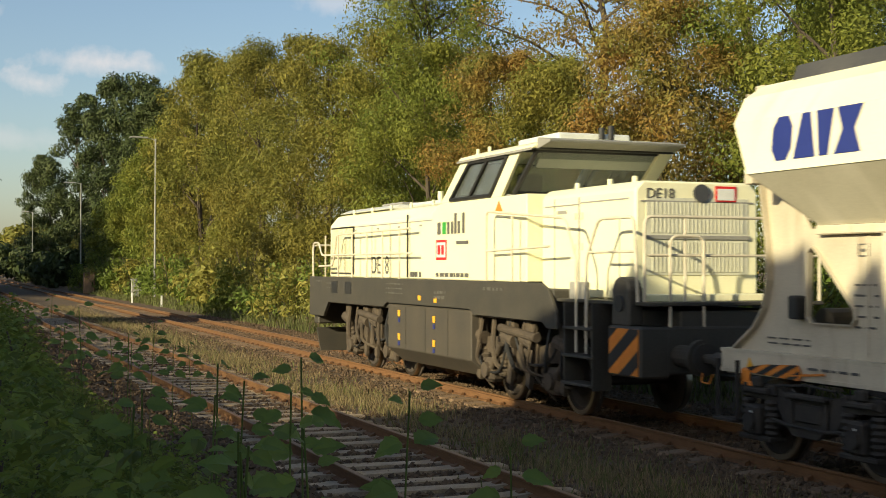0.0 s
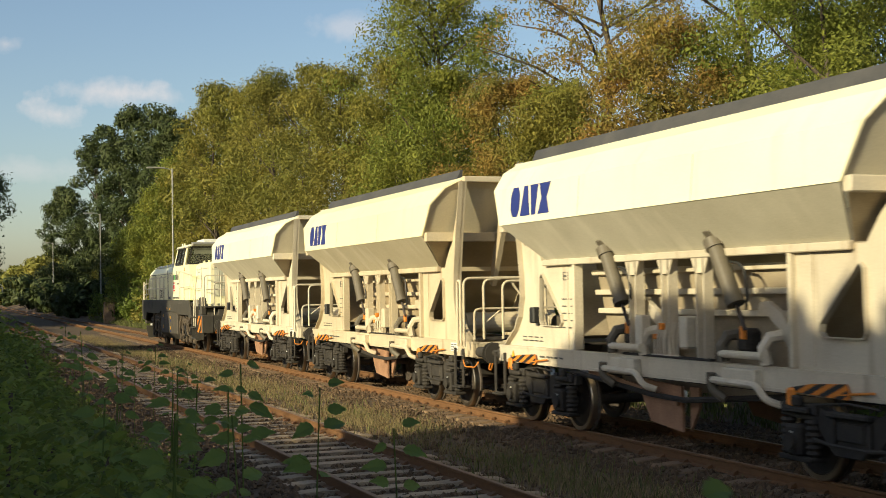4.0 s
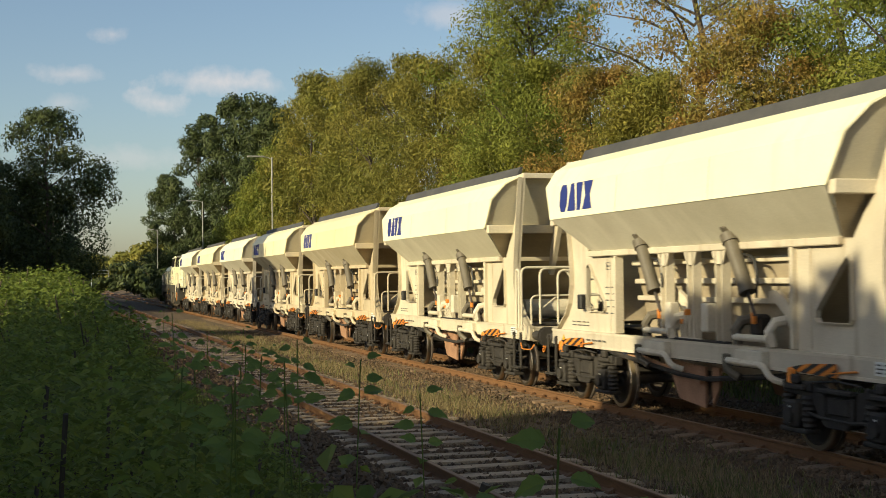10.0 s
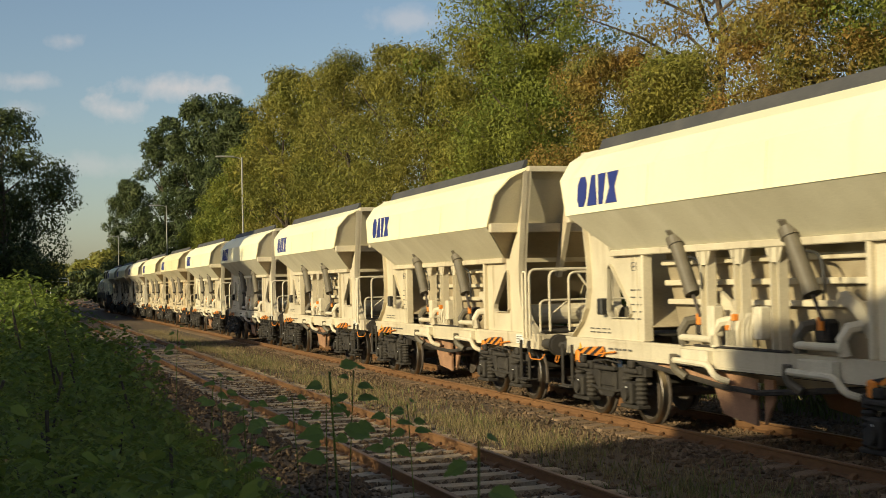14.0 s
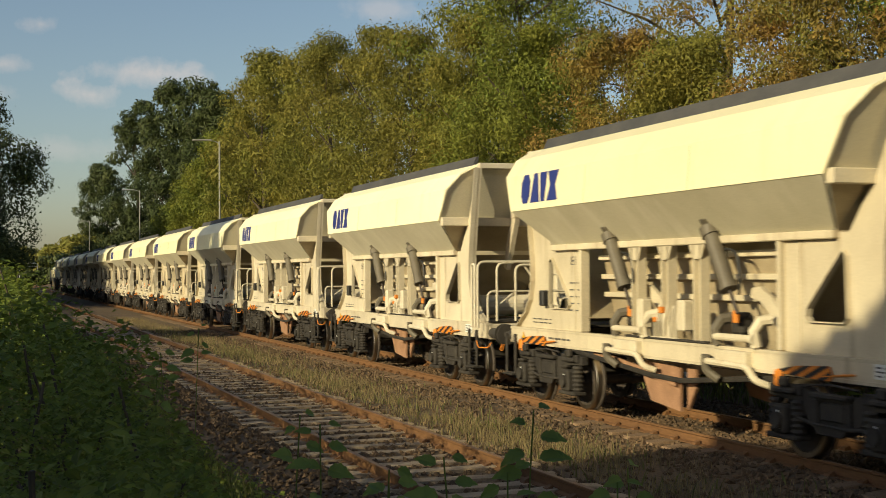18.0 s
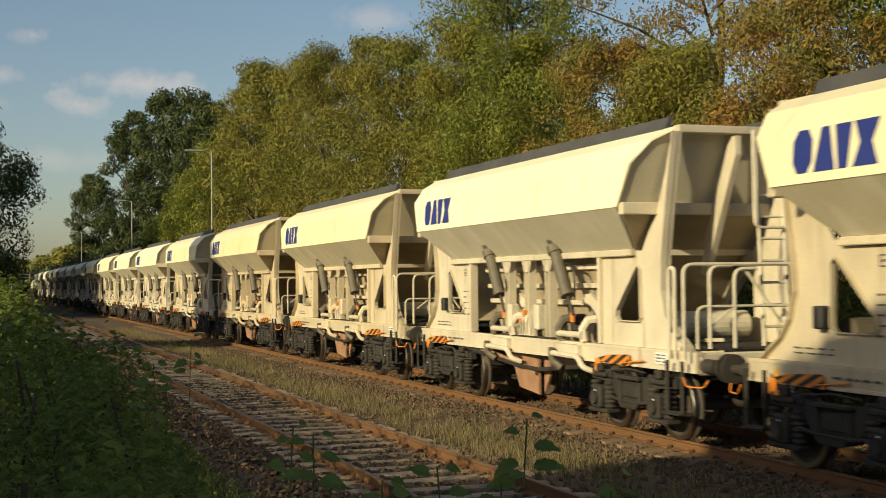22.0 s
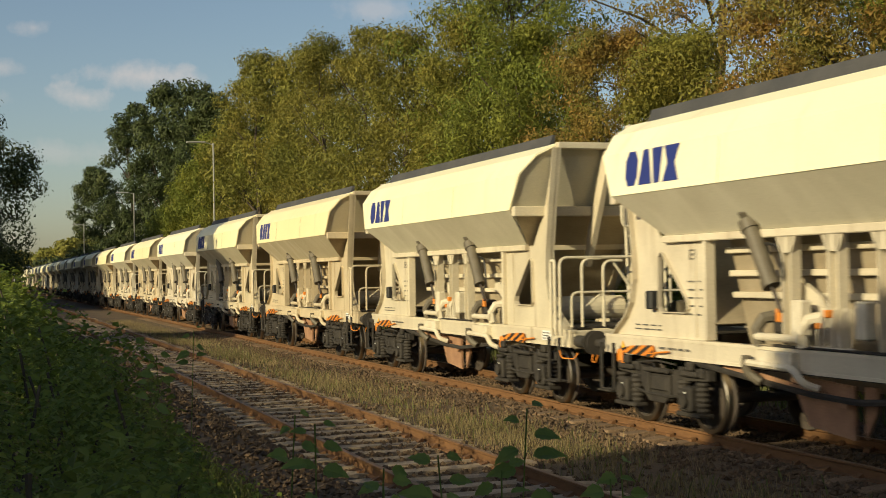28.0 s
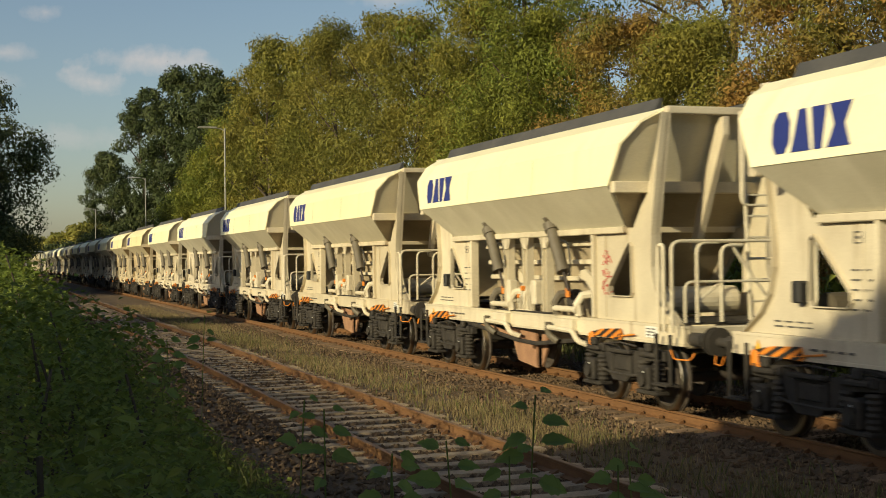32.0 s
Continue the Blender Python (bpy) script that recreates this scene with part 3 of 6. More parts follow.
def stripes(parent, name, x, poly, s, base, label, pitch=0.2, width=0.1, slant=-1.0):
    """A warning plate of outline poly (y, z) with slanted black bars."""
    pl = part(name, prism(BM(), poly, "x", x - s * 0.008, x + s * 0.008), base, parent, label)
    us = [y - slant * z for y, z in poly]
    u = min(us) + pitch * 0.3
    while u < max(us):
        c = clip_band(poly, slant, u, u + width)
        if c:
            part("stripe", prism(BM(), c, "x", x + s * 0.0085, x + s * 0.012), BLACK, pl, "black slanted bar")
        u += pitch
    return pl


def logo(parent, s):
    """A dark blue trade mark drawn as four plain blocks on the leaning side."""
    def at(u, z):
        return (s * (1.528 - (z - 3.22) * 0.0862), -s * (3.98 - u) if s > 0 else 3.98 - u, z)
    mark = None
    for outline in (((0.0, 3.45), (0.09, 3.33), (0.27, 3.33), (0.35, 3.45), (0.35, 3.68), (0.27, 3.80), (0.09, 3.80), (0.0, 3.68)),
                    ((0.39, 3.33), (0.76, 3.33), (0.64, 3.80), (0.50, 3.80)),
                    ((0.82, 3.33), (0.97, 3.33), (1.02, 3.80), (0.74, 3.80)),
                    ((1.06, 3.33), (1.47, 3.33), (1.36, 3.57), (1.47, 3.80), (1.07, 3.80), (1.17, 3.57))):
        bm = BM()
        va = [bm.verts.new(at(u, z)) for u, z in outline]
        vb = [bm.verts.new(Vector(at(u, z)) - Vector((s * 0.02, 0, 0))) for u, z in outline]
        bm.faces.new(va)
        bm.faces.new(vb[::-1])
        for i in range(len(va)):
            j = (i + 1) % len(va)
            bm.faces.new((va[i], vb[i], vb[j], va[j]))
        mark = part("trade_mark", bm, BLUE, mark or parent, "dark blue painted trade mark") if mark is None else (part("mark_block", bm, BLUE, mark) and mark)
    return mark


def text_bars(parent, x, y, z, s, rows, length, gap=0.09, h=0.035, seed=1, name="stencil_text"):
    """Small stencilled writing as plain bars."""
    rnd = random.Random(seed)
    bm = BM()
    for i in range(rows):
        p = 0.0
        while p < length:
            w = rnd.uniform(0.06, 0.2)
            box(bm, (x + s * 0.004, y + s * (p + w / 2), z - i * gap), (0.006, min(w, length - p + 0.02), h))
            p += w + rnd.uniform(0.03, 0.08)
    return tagged(part(name, bm, INK, parent, "small dark stencilled writing"), kind="stuff")


def make_wagon():
    wg = thing("hopper_wagon", "cream hopper wagon with dusty frame and black top rim", "freight wagon", group="hopper wagons of the train")
    # upper body
    for s in (-1, 1):
        rows = [[(s * x, -l, z), (s * x, -l * 0.33, z), (s * x, l * 0.33, z), (s * x, l, z)] for x, z, l in SECTION]
        side = part("side_panel", skin(BM(), rows, 0.03), CREAM, wg, "bright cream upper side panel")
        bm = prism(BM(), [(s * 0.91, 4.262), (s * 0.80, 4.262), (s * 0.77, 4.47), (s * 0.82, 4.47)], "y", -4.72, 4.45)
        part("top_rim", bm, RIM, wg, "black rubber rim along the top")
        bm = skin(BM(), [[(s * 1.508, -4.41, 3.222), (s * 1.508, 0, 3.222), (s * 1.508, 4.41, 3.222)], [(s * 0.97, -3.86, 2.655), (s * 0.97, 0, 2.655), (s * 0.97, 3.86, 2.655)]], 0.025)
        part("chute_side", bm, GREYC, wg, "grey sloping chute")
        bm = box(BM(), (s * 0.955, 0, 2.60), (0.13, 7.75, 0.10), 0.012)
        part("chute_rail", bm, TAN, wg)
        for yy in (-1.30, 1.60):
            bm = BM()
            prism(bm, [(s * 1.06, 2.66), (s * 1.20, 2.86), (s * 1.10, 2.92), (s * 0.98, 2.70)], "y", yy - 0.10, yy + 0.04, 0.01)
            if s < 0:
                part("cylinder_bracket", bm, CYL, wg)
        if s < 0:
            logo(side, s)
            for yy in (-1.55, 1.55):
                part("panel_seam", prism(BM(), [(-1.521, 3.23), (-1.525, 3.23), (-1.475, 3.79), (-1.471, 3.79)], "y", yy - 0.006, yy + 0.006), TAN, side)
        # lower side: posts, plates and sole bar
        bm = prism(BM(), [(s * 0.90, 0.96), (s * 1.02, 0.96), (s * 1.02, 1.00), (s * 0.93, 1.01), (s * 0.93, 1.19), (s * 1.02, 1.20), (s * 1.02, 1.24), (s * 0.90, 1.24)], "y", -5.70, 5.70)
        sole = part("sole_bar", bm, TAN, wg, "dusty cream sole bar")
        bm = box(BM(), (s * 0.985, 0, 1.10), (0.05, 11.38, 0.25), 0.0)
        part("web", bm, TAN, sole)
        for yy in (-0.86, 0.02, 0.92):
            bm = prism(BM(), [(s * 0.86, -0.10), (s * 1.0, -0.10), (s * 1.0, -0.075), (s * 0.88, -0.075), (s * 0.88, 0.075), (s * 1.0, 0.075), (s * 1.0, 0.10), (s * 0.86, 0.10)], "z", 1.24, 2.552)
            post = part("side_post", bm, TAN, wg, m=pose(0, yy, 0))
            bm = prism(BM(), [(-0.2, 2.55), (0.2, 2.55), (0.11, 2.36), (-0.11, 2.36)], "x", s * 0.985, s * 1.0)
            part("post_head", bm, TAN, post)
        for e in (-1, 1):
            bm = box(BM(), (s * 0.93, e * 2.78, 1.90), (0.16, 0.07, 1.31), 0.01)
            part("plate_post", bm, TAN, wg)
            bm = BM()
            plate_with_hole(bm, *gusset_outline(e), s * 0.90, s * 0.03)
            g = part("end_frame", bm, TAN, wg, "leaning end frame with a triangular opening")
            # flanges along the outer edge of the arm and round the opening
            outer, hole = gusset_outline(e)
            bm = BM()
            edge = outer[1:9]
            va = [bm.verts.new((s * 0.86, *p)) for p in edge]
            vb = [bm.verts.new((s * 1.02, *p)) for p in edge]
            fs = [bm.faces.new((va[i], va[i + 1], vb[i + 1], vb[i])) for i in range(len(edge) - 1)]
            thicken(bm, fs, 0.018)
            part("arm_flange", bm, TAN, g)
            bm = BM()
            va = [bm.verts.new((s * 0.90, *p)) for p in hole]
            vb = [bm.verts.new((s * 0.985, *p)) for p in hole]
            fs = [bm.faces.new((va[i], va[(i + 1) % len(hole)], vb[(i + 1) % len(hole)], vb[i])) for i in range(len(hole))]
            thicken(bm, fs, 0.014)
            part("opening_rim", bm, TAN, g)
            if s < 0:
                part("weld_seam", box(BM(), (s * 0.937, e * 3.12, 1.92), (0.012, 0.04, 1.30)), TAN, g)
        if s > 0:
            for e in (-1, 1):
                bm = rod(BM(), (s * 0.875, e * 5.66, 1.06), (s * 0.875, e * 6.22, 1.06), 0.10, 16)
                bf = part("buffer", bm, DARKIRON, wg, "dark steel buffer")
                bm = rod(BM(), (s * 0.875, e * 6.24, 1.06), (s * 0.875, e * 6.265, 1.06), 0.19, 20)
                part("buffer_head", bm, DARKIRON, bf)
            continue
        # pneumatic door cylinders and levers
        for yy in (-1.30, 1.60):
            a, b = Vector((s * 1.07, yy - 0.02, 2.74)), Vector((s * 1.03, yy - 0.42, 1.98))
            c = part("door_cylinder", rod(BM(), a, b, 0.105, 16), CYL, wg, "grey-green pneumatic cylinder")
            d = (b - a).normalized()
            part("cylinder_cap", rod(BM(), a - d * 0.03, a + d * 0.10, 0.128, 16), CYL, c)
            part("cylinder_cap", rod(BM(), b - d * 0.07, b + d * 0.02, 0.120, 16), CYL, c)
            bm = rod(BM(), b, b + d * 0.36, 0.026, 8)
            part("piston_rod", bm, WHEEL, c)
            bm = rod(BM(), a - d * 0.03, a - d * 0.16, 0.035, 8)
            part("top_pin", bm, CYL, c)
            bm = tube(BM(), rounded([(s * 0.99, yy - 0.10, 2.5), (s * 0.99, yy - 0.55, 2.45), (s * 0.99, yy - 0.62, 2.1), (s * 0.97, yy - 0.55, 1.9)], 0.15), 0.018, 6)
            part("air_hose", bm, BLACK, c)
            # curved lever arm below and the cross shaft
            bm = prism(BM(), [(yy - 1.25, 1.55), (yy - 1.0, 1.86), (yy - 0.72, 2.0), (yy - 0.55, 1.98), (yy - 0.5, 1.86), (yy - 0.72, 1.82), (yy - 0.95, 1.66), (yy - 1.1, 1.46)], "x", s * 0.72, s * 0.78)
            part("lever", bm, TAN, wg)
            bm = BM()
            rod(bm, (s * 1.06, yy - 1.02, 1.36), (s * 1.06, yy - 0.12, 1.36), 0.048, 12)
            rod(bm, (s * 1.06, yy - 1.06, 1.36), (s * 1.06, yy - 1.0, 1.36), 0.075, 12)
            part("discharge_bar", bm, PIPE, wg, "white painted shaft")
            for k in (-1.02, -0.12):
                bm = tube(BM(), [(s * 1.02, yy + k, 1.26), (s * 1.04, yy + k + 0.02, 1.45), (s * 0.98, yy + k - 0.04, 1.58), (s * 0.86, yy + k - 0.1, 1.60)], 0.075, 8)
                part("shaft_elbow", bm, PIPE if k < -0.5 else CYL, wg)
            bm = box(BM(), (s * 1.02, yy - 0.55, 1.10), (0.20, 0.72, 0.20), 0.015)
            part("chute_door_box", bm, PIPE, wg)
            bm = BM()
            tube(bm, rounded([(s * 1.13, yy - 0.02, 1.04), (s * 1.13, yy - 0.98, 1.02), (s * 1.11, yy - 1.12, 0.86), (s * 0.95, yy - 1.2, 0.80)], 0.12), 0.045, 8)
            part("bent_pipe", bm, PIPE, wg)
            bm = tube(BM(), rounded([(s * 1.12, yy + 0.02, 1.12), (s * 1.12, yy + 0.04, 0.92), (s * 1.0, yy - 0.1, 0.80)], 0.1), 0.06, 8)
            part("bent_pipe", bm, CYL, wg)
            bm = box(BM(), (s * 0.985, yy - 0.50, 1.62), (0.05, 0.09, 0.16), 0.01)
            part("position_flag", bm, ORANGE, wg, "orange position indicator")
            bm = box(BM(), (s * 0.80, yy - 0.35, 1.52), (0.22, 0.28, 0.30), 0.05)
            part("valve_block", bm, BOGIE, wg)
        for k, yy in enumerate((0.62, -0.56)):
            bm = box(BM(), (s * 1.01, yy, 1.60), (0.16, 0.19, 0.42), 0.02)
            part("valve_case", bm, PIPE, wg, "small white valve case")
        bm = BM()
        rnd = random.Random(9)
        for k in range(9):
            yy = 0.35 - k * 0.075
            tube(bm, [(s * 0.99, yy, 1.26), (s * (0.98 + 0.03 * rnd.random()), yy + rnd.uniform(-.04, .04), 1.5), (s * 0.93, yy + rnd.uniform(-.06, .06), 1.72)], 0.012, 5)
        box(bm, (s * 0.985, 0.05, 1.27), (0.06, 0.72, 0.03))
        tagged(part("control_pipe", bm, PIPE, wg), kind="stuff")
        bm = box(BM(), (s * 1.0, 0.12, 1.66), (0.08, 0.07, 0.09), 0.01)
        part("control_knob", bm, ORANGE, wg, "orange control knob")
        bm = box(BM(), (s * 1.0, 0.30, 1.52), (0.06, 0.06, 0.07), 0.01)
        part("control_knob", bm, ORANGE, wg, "orange control knob")
        bm = BM()
        box(bm, (s * 0.98, 0.05, 1.26), (0.10, 2.3, 0.03), 0.008)
        part("foot_ledge", bm, BOGIE, wg)
        # warning plates, notices and writing
        for e, y0 in ((-1, -3.35), (1, 4.62)):
            stripes(wg, "warning_plate", s * 1.06, [(y0 + 0.55, 1.03), (y0 + 0.40, 0.99), (y0 - 0.5, 0.96), (y0 - 0.55, 1.0), (y0 - 0.5, 1.13), (y0 + 0.1, 1.10)], s, ORANGE,
                    "orange and black striped towing bracket", 0.30, 0.15, -2.4)
            bm = box(BM(), (s * 1.07, y0 + 0.48, 0.93), (0.05, 0.16, 0.20), 0.02)
            box(bm, (s * 1.07, y0 + 0.40, 0.86), (0.05, 0.20, 0.06), 0.01)
            part("tow_hook", bm, ORANGE, wg, "orange tow hook")
            bm = rod(BM(), (s * 1.06, y0 - 0.3, 1.0), (s * 1.06, y0 - 0.95, 1.06), 0.014, 6)
            part("hook_rod", bm, ORANGE, wg)
        bm = box(BM(), (s * 1.026, -4.78, 1.12), (0.012, 0.36, 0.16), 0.0)
        pl = part("notice_plate", bm, PLATE, wg, "white notice plate")
        text_bars(pl, s * 1.033, -4.64, 1.165, s, 3, 0.26, 0.045, 0.018, 3)
        text_bars(wg, s * 0.935, (3.32 if s < 0 else 2.42), 2.02, s, 5, 0.30, 0.11, 0.022, 4)
        text_bars(wg, s * 0.935, (4.85 if s < 0 else 3.65), 1.40, s, 2, 0.8, 0.06, 0.018, 5)
        text_bars(wg, s * 1.022, (4.0 if s < 0 else 2.3), 1.10, s, 1, 0.9, 0.10, 0.028, 6)
        bm = prism(BM(), [(5.02, 1.03), (5.16, 1.03), (5.09, 1.16)], "x", s * 1.022, s * 1.027)
        part("warning_triangle", bm, YELLOW, wg, "yellow warning triangle")
        bm = BM()
        for dy, dz, w, h in ((0, 0.06, 0.17, 0.014), (0, -0.06, 0.17, 0.014), (0.08, 0, 0.014, 0.12), (-0.08, 0, 0.014, 0.12), (0, 0, 0.09, 0.03)):
            box(bm, (s * 0.938, 3.18 + dy, 2.38 + dz), (0.008, w, h))
        part("symbol_frame", bm, INK, wg)
        # dark box in the front opening, and the cast bracket on top of each cylinder
        part("lamp_case", box(BM(), (s * 1.0, 4.22, 1.76), (0.14, 0.17, 0.26), 0.02), BLACK, wg, "dark case in the end frame")
        # buffers
        for e in (-1, 1):
            bm = rod(BM(), (s * 0.875, e * 5.69, 1.06), (s * 0.875, e * 6.0, 1.06), 0.095, 16)
            rod(bm, (s * 0.875, e * 6.0, 1.06), (s * 0.875, e * 6.25, 1.06), 0.06, 14)
            bf = part("buffer", bm, DARKIRON, wg, "dark steel buffer")
            bm = rod(BM(), (s * 0.875, e * 6.24, 1.06), (s * 0.875, e * 6.265, 1.06), 0.19, 20)
            part("buffer_head", bm, DARKIRON, bf)
            # corner step iron and foot steps under the platform
            bm = tube(BM(), rounded([(s * 1.15, e * 5.15, 1.12), (s * 1.15, e * 5.15, 0.42), (s * 1.15, e * 5.55, 0.42), (s * 1.15, e * 5.55, 1.12)], 0.05), 0.028, 6)
            st = part("step_iron", bm, BOGIE, wg)
            bm = box(BM(), (s * 1.12, e * 5.35, 0.42), (0.22, 0.42, 0.03), 0.005)
            part("step_tread", bm, BOGIE, st)
            bm = tube(BM(), rounded([(s * 1.18, e * 5.62, 0.92), (s * 1.18, e * 5.7, 0.80), (s * 1.1, e * 6.0, 0.80), (s * 1.05, e * 6.05, 0.9)], 0.05), 0.010, 6)
            part("coupler_handle", bm, ORANGE, wg, "orange shunter's handle")
    # ends
    for e in (-1, 1):
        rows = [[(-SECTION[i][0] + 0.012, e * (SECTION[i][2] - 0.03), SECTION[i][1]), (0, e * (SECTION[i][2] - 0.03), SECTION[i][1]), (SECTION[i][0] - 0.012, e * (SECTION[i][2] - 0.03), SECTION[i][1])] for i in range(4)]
        part("end_wall", skin(BM(), rows, 0.02), GREYC, wg, "grey end wall")
        bm = box(BM(), (0, e * 4.47, 3.20), (2.94, 0.14, 0.17), 0.012)
        part("end_belt", bm, TAN, wg)
        bm = box(BM(), (0, e * 5.06, 4.26), (1.82, 0.16, 0.11), 0.012)
        part("top_beam", bm, TAN, wg)
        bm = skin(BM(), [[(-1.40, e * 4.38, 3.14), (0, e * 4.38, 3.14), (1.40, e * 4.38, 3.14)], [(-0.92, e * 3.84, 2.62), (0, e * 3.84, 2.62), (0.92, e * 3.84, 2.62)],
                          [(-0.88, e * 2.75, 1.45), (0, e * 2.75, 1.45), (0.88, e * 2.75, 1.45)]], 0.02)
        # Shade behind the end frame is put into this darker paint.
        part("end_slope", bm, RECESS_SHADE, wg, "grey dusty sloping end of the hopper, recess shade painted in")
        bm = prism(BM(), [(e * 5.02, 4.18), (e * 5.16, 4.18), (e * 5.16, 3.92), (e * 4.62, 2.85), (e * 4.30, 2.25), (e * 4.18, 2.3), (e * 4.40, 2.95), (e * 4.50, 3.1)], "x", -0.05, 0.05, 0.006)
        part("centre_rib", bm, TAN, wg)
        bm = box(BM(), (0, e * 3.84, 2.60), (1.84, 0.10, 0.10), 0.01)
        part("cross_beam", bm, TAN, wg)
        bm = box(BM(), (0, e * 5.64, 1.08), (1.9, 0.12, 0.30), 0.02)
        part("headstock", bm, TAN, wg)
        bm = box(BM(), (0, e * 4.85, 1.27), (1.76, 1.5, 0.04), 0.008)
        part("platform", bm, BOGIE, wg, "dark end platform")
        bm = BM()
        box(bm, (0, e * 5.7, 1.0), (0.16, 0.25, 0.14), 0.02)
        tube(bm, [(0, e * 5.8, 1.0), (0, e * 6.05, 0.92), (0, e * 6.27, 0.9)], 0.04, 8)
        part("coupler", bm, BOGIE, wg)
        bm = tube(BM(), rounded([(0.4, e * 5.62, 0.95), (0.42, e * 5.95, 0.5), (0.35, e * 6.25, 0.48)], 0.2), 0.03, 6)
        part("brake_hose", bm, BLACK, wg)
        bm = rod(BM(), (-0.62, e * 4.25, 1.55), (0.62, e * 4.25, 1.55), 0.20, 18)
        part("air_tank", bm, PIPE if e < 0 else CYL, wg, "air tank behind the end frame")
        bogie(wg, e * 3.92)
    # rear platform: hand rails, end railing and ladder
    for s in (-1, 1):
        bm = tube(BM(), rounded([(s * 1.06, -5.06, 1.15), (s * 1.06, -5.06, 2.36), (s * 1.06, -5.22, 2.36), (s * 1.06, -5.22, 1.15)], 0.08), 0.026, 8)
        part("hand_rail", bm, PIPE, wg, "white tubular hand rail")
    bm = tube(BM(), rounded([(-1.15, -5.62, 1.15), (-1.15, -5.62, 2.40), (1.15, -5.62, 2.40), (1.15, -5.62, 1.15)], 0.14), 0.026, 8)
    er = part("end_railing", bm, PIPE, wg, "white tubular end railing")
    for xx, zz in ((-0.76, 2.38), (-0.38, 2.34)):
        bm = tube(BM(), rounded([(xx, -5.62, 1.28), (xx, -5.62, zz), (xx + 0.34, -5.62, zz)], 0.16), 0.025, 8)
        part("upright", bm, PIPE, er)
    bm = tube(BM(), rounded([(-0.95, -5.62, 1.28), (-0.95, -5.62, 1.84), (1.1, -5.62, 1.84)], 0.12), 0.02, 6)
    tube(bm, [(-0.76, -5.6, 1.55), (-0.38, -5.6, 1.84)], 0.018, 6)
    tube(bm, [(-0.2, -5.6, 2.34), (0.35, -5.6, 1.60)], 0.024, 6)
    part("brace", bm, PIPE, er)
    for xx in (0.18, 0.58):
        bm = tube(BM(), [(xx, -5.45, 1.28), (xx, -5.28, 4.25)], 0.028, 8)
        ld = part("ladder", bm, PIPE, wg, "white access ladder") if xx < 0.3 else ld
        if xx > 0.3:
            part("ladder_rail", bm, PIPE, ld)
    for k in range(9):
        zz = 1.55 + k * 0.3
        bm = rod(BM(), (0.18, -5.45 + (zz - 1.28) * 0.057, zz), (0.58, -5.45 + (zz - 1.28) * 0.057, zz), 0.018, 6)
        part("rung", bm, PIPE, ld)
    bm = tube(BM(), rounded([(0.08, -5.40, 4.22), (0.08, -5.42, 2.9), (0.68, -5.42, 2.9), (0.68, -5.40, 4.22)], 0.12), 0.022, 8)
    part("ladder_guard", bm, PIPE, ld)
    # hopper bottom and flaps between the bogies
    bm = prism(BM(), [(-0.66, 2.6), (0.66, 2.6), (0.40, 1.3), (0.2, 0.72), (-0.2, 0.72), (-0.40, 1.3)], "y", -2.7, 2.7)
    # Shade between the posts is painted in by the darker colour.
    bt = part("hopper_bottom", bm, RECESS_SHADE, wg, "dusty lower hopper between the frames, recess shade painted in")
    for zz in (2.42, 2.12, 1.84):
        bm = box(BM(), (0, 0, zz), (1.46 - (2.6 - zz) * 0.34, 5.5, 0.08), 0.01)
        part("hopper_stiffener", bm, TAN, bt)
    for s in (-1, 1):
        bm = prism(BM(), [(1.15, 0.92), (0.75, 0.34), (-0.1, 0.26), (-0.1, 0.86)], "x", s * 0.80, s * 0.84)
        part("discharge_flap", bm, REDDISH, wg, "rusty brown discharge flap")
        bm = prism(BM(), [(-0.2, 0.86), (-0.2, 0.28), (-0.42, 0.60), (-0.42, 0.86)], "x", s * 0.74, s * 0.78)
        part("discharge_flap", bm, REDDISH, wg)
        bm = tube(BM(), [(s * 0.98, 3.1, 0.94), (s * 0.92, 0.6, 0.72), (s * 0.92, -0.3, 0.70), (s * 0.9, -2.6, 0.90)], 0.04, 6)
        part("brake_pull_rod", bm, BOGIE, wg)
        bm = box(BM(), (s * 0.9, 1.2, 0.80), (0.03, 2.6, 0.10), 0.0, Matrix.Translation((0, 1.2, 0.8)) @ Matrix.Rotation(0.11, 4, "X") @ Matrix.Translation((0, -1.2, -0.8)))
        part("guard_plank", bm, REDDISH, wg)
    bm = box(BM(), (0, 0, 0.95), (0.5, 10.8, 0.24), 0.02)
    part("centre_sill", bm, BOGIE, wg)
    return wg


WAGONS = [make_wagon()]
N_WAGONS = 28
for i in range(1, N_WAGONS):
    WAGONS.append(copy_thing(WAGONS[0], pose(MAIN_X, 0, RT)))
# every wagon is soiled a little differently
TINTS = ((1, 1, 1), (0.97, 0.96, 0.94), (0.94, 0.90, 0.82), (1, 1, 1), (0.98, 0.98, 1.0), (0.90, 0.84, 0.75), (1.0, 1.0, 0.98), (0.93, 0.89, 0.82), (0.97, 0.95, 0.9), (0.88, 0.82, 0.72))
for i, wg in enumerate(WAGONS):
    for o in wg.children_recursive:
        o.color = (*TINTS[(i * 7 + i // 3) % len(TINTS)], 1)


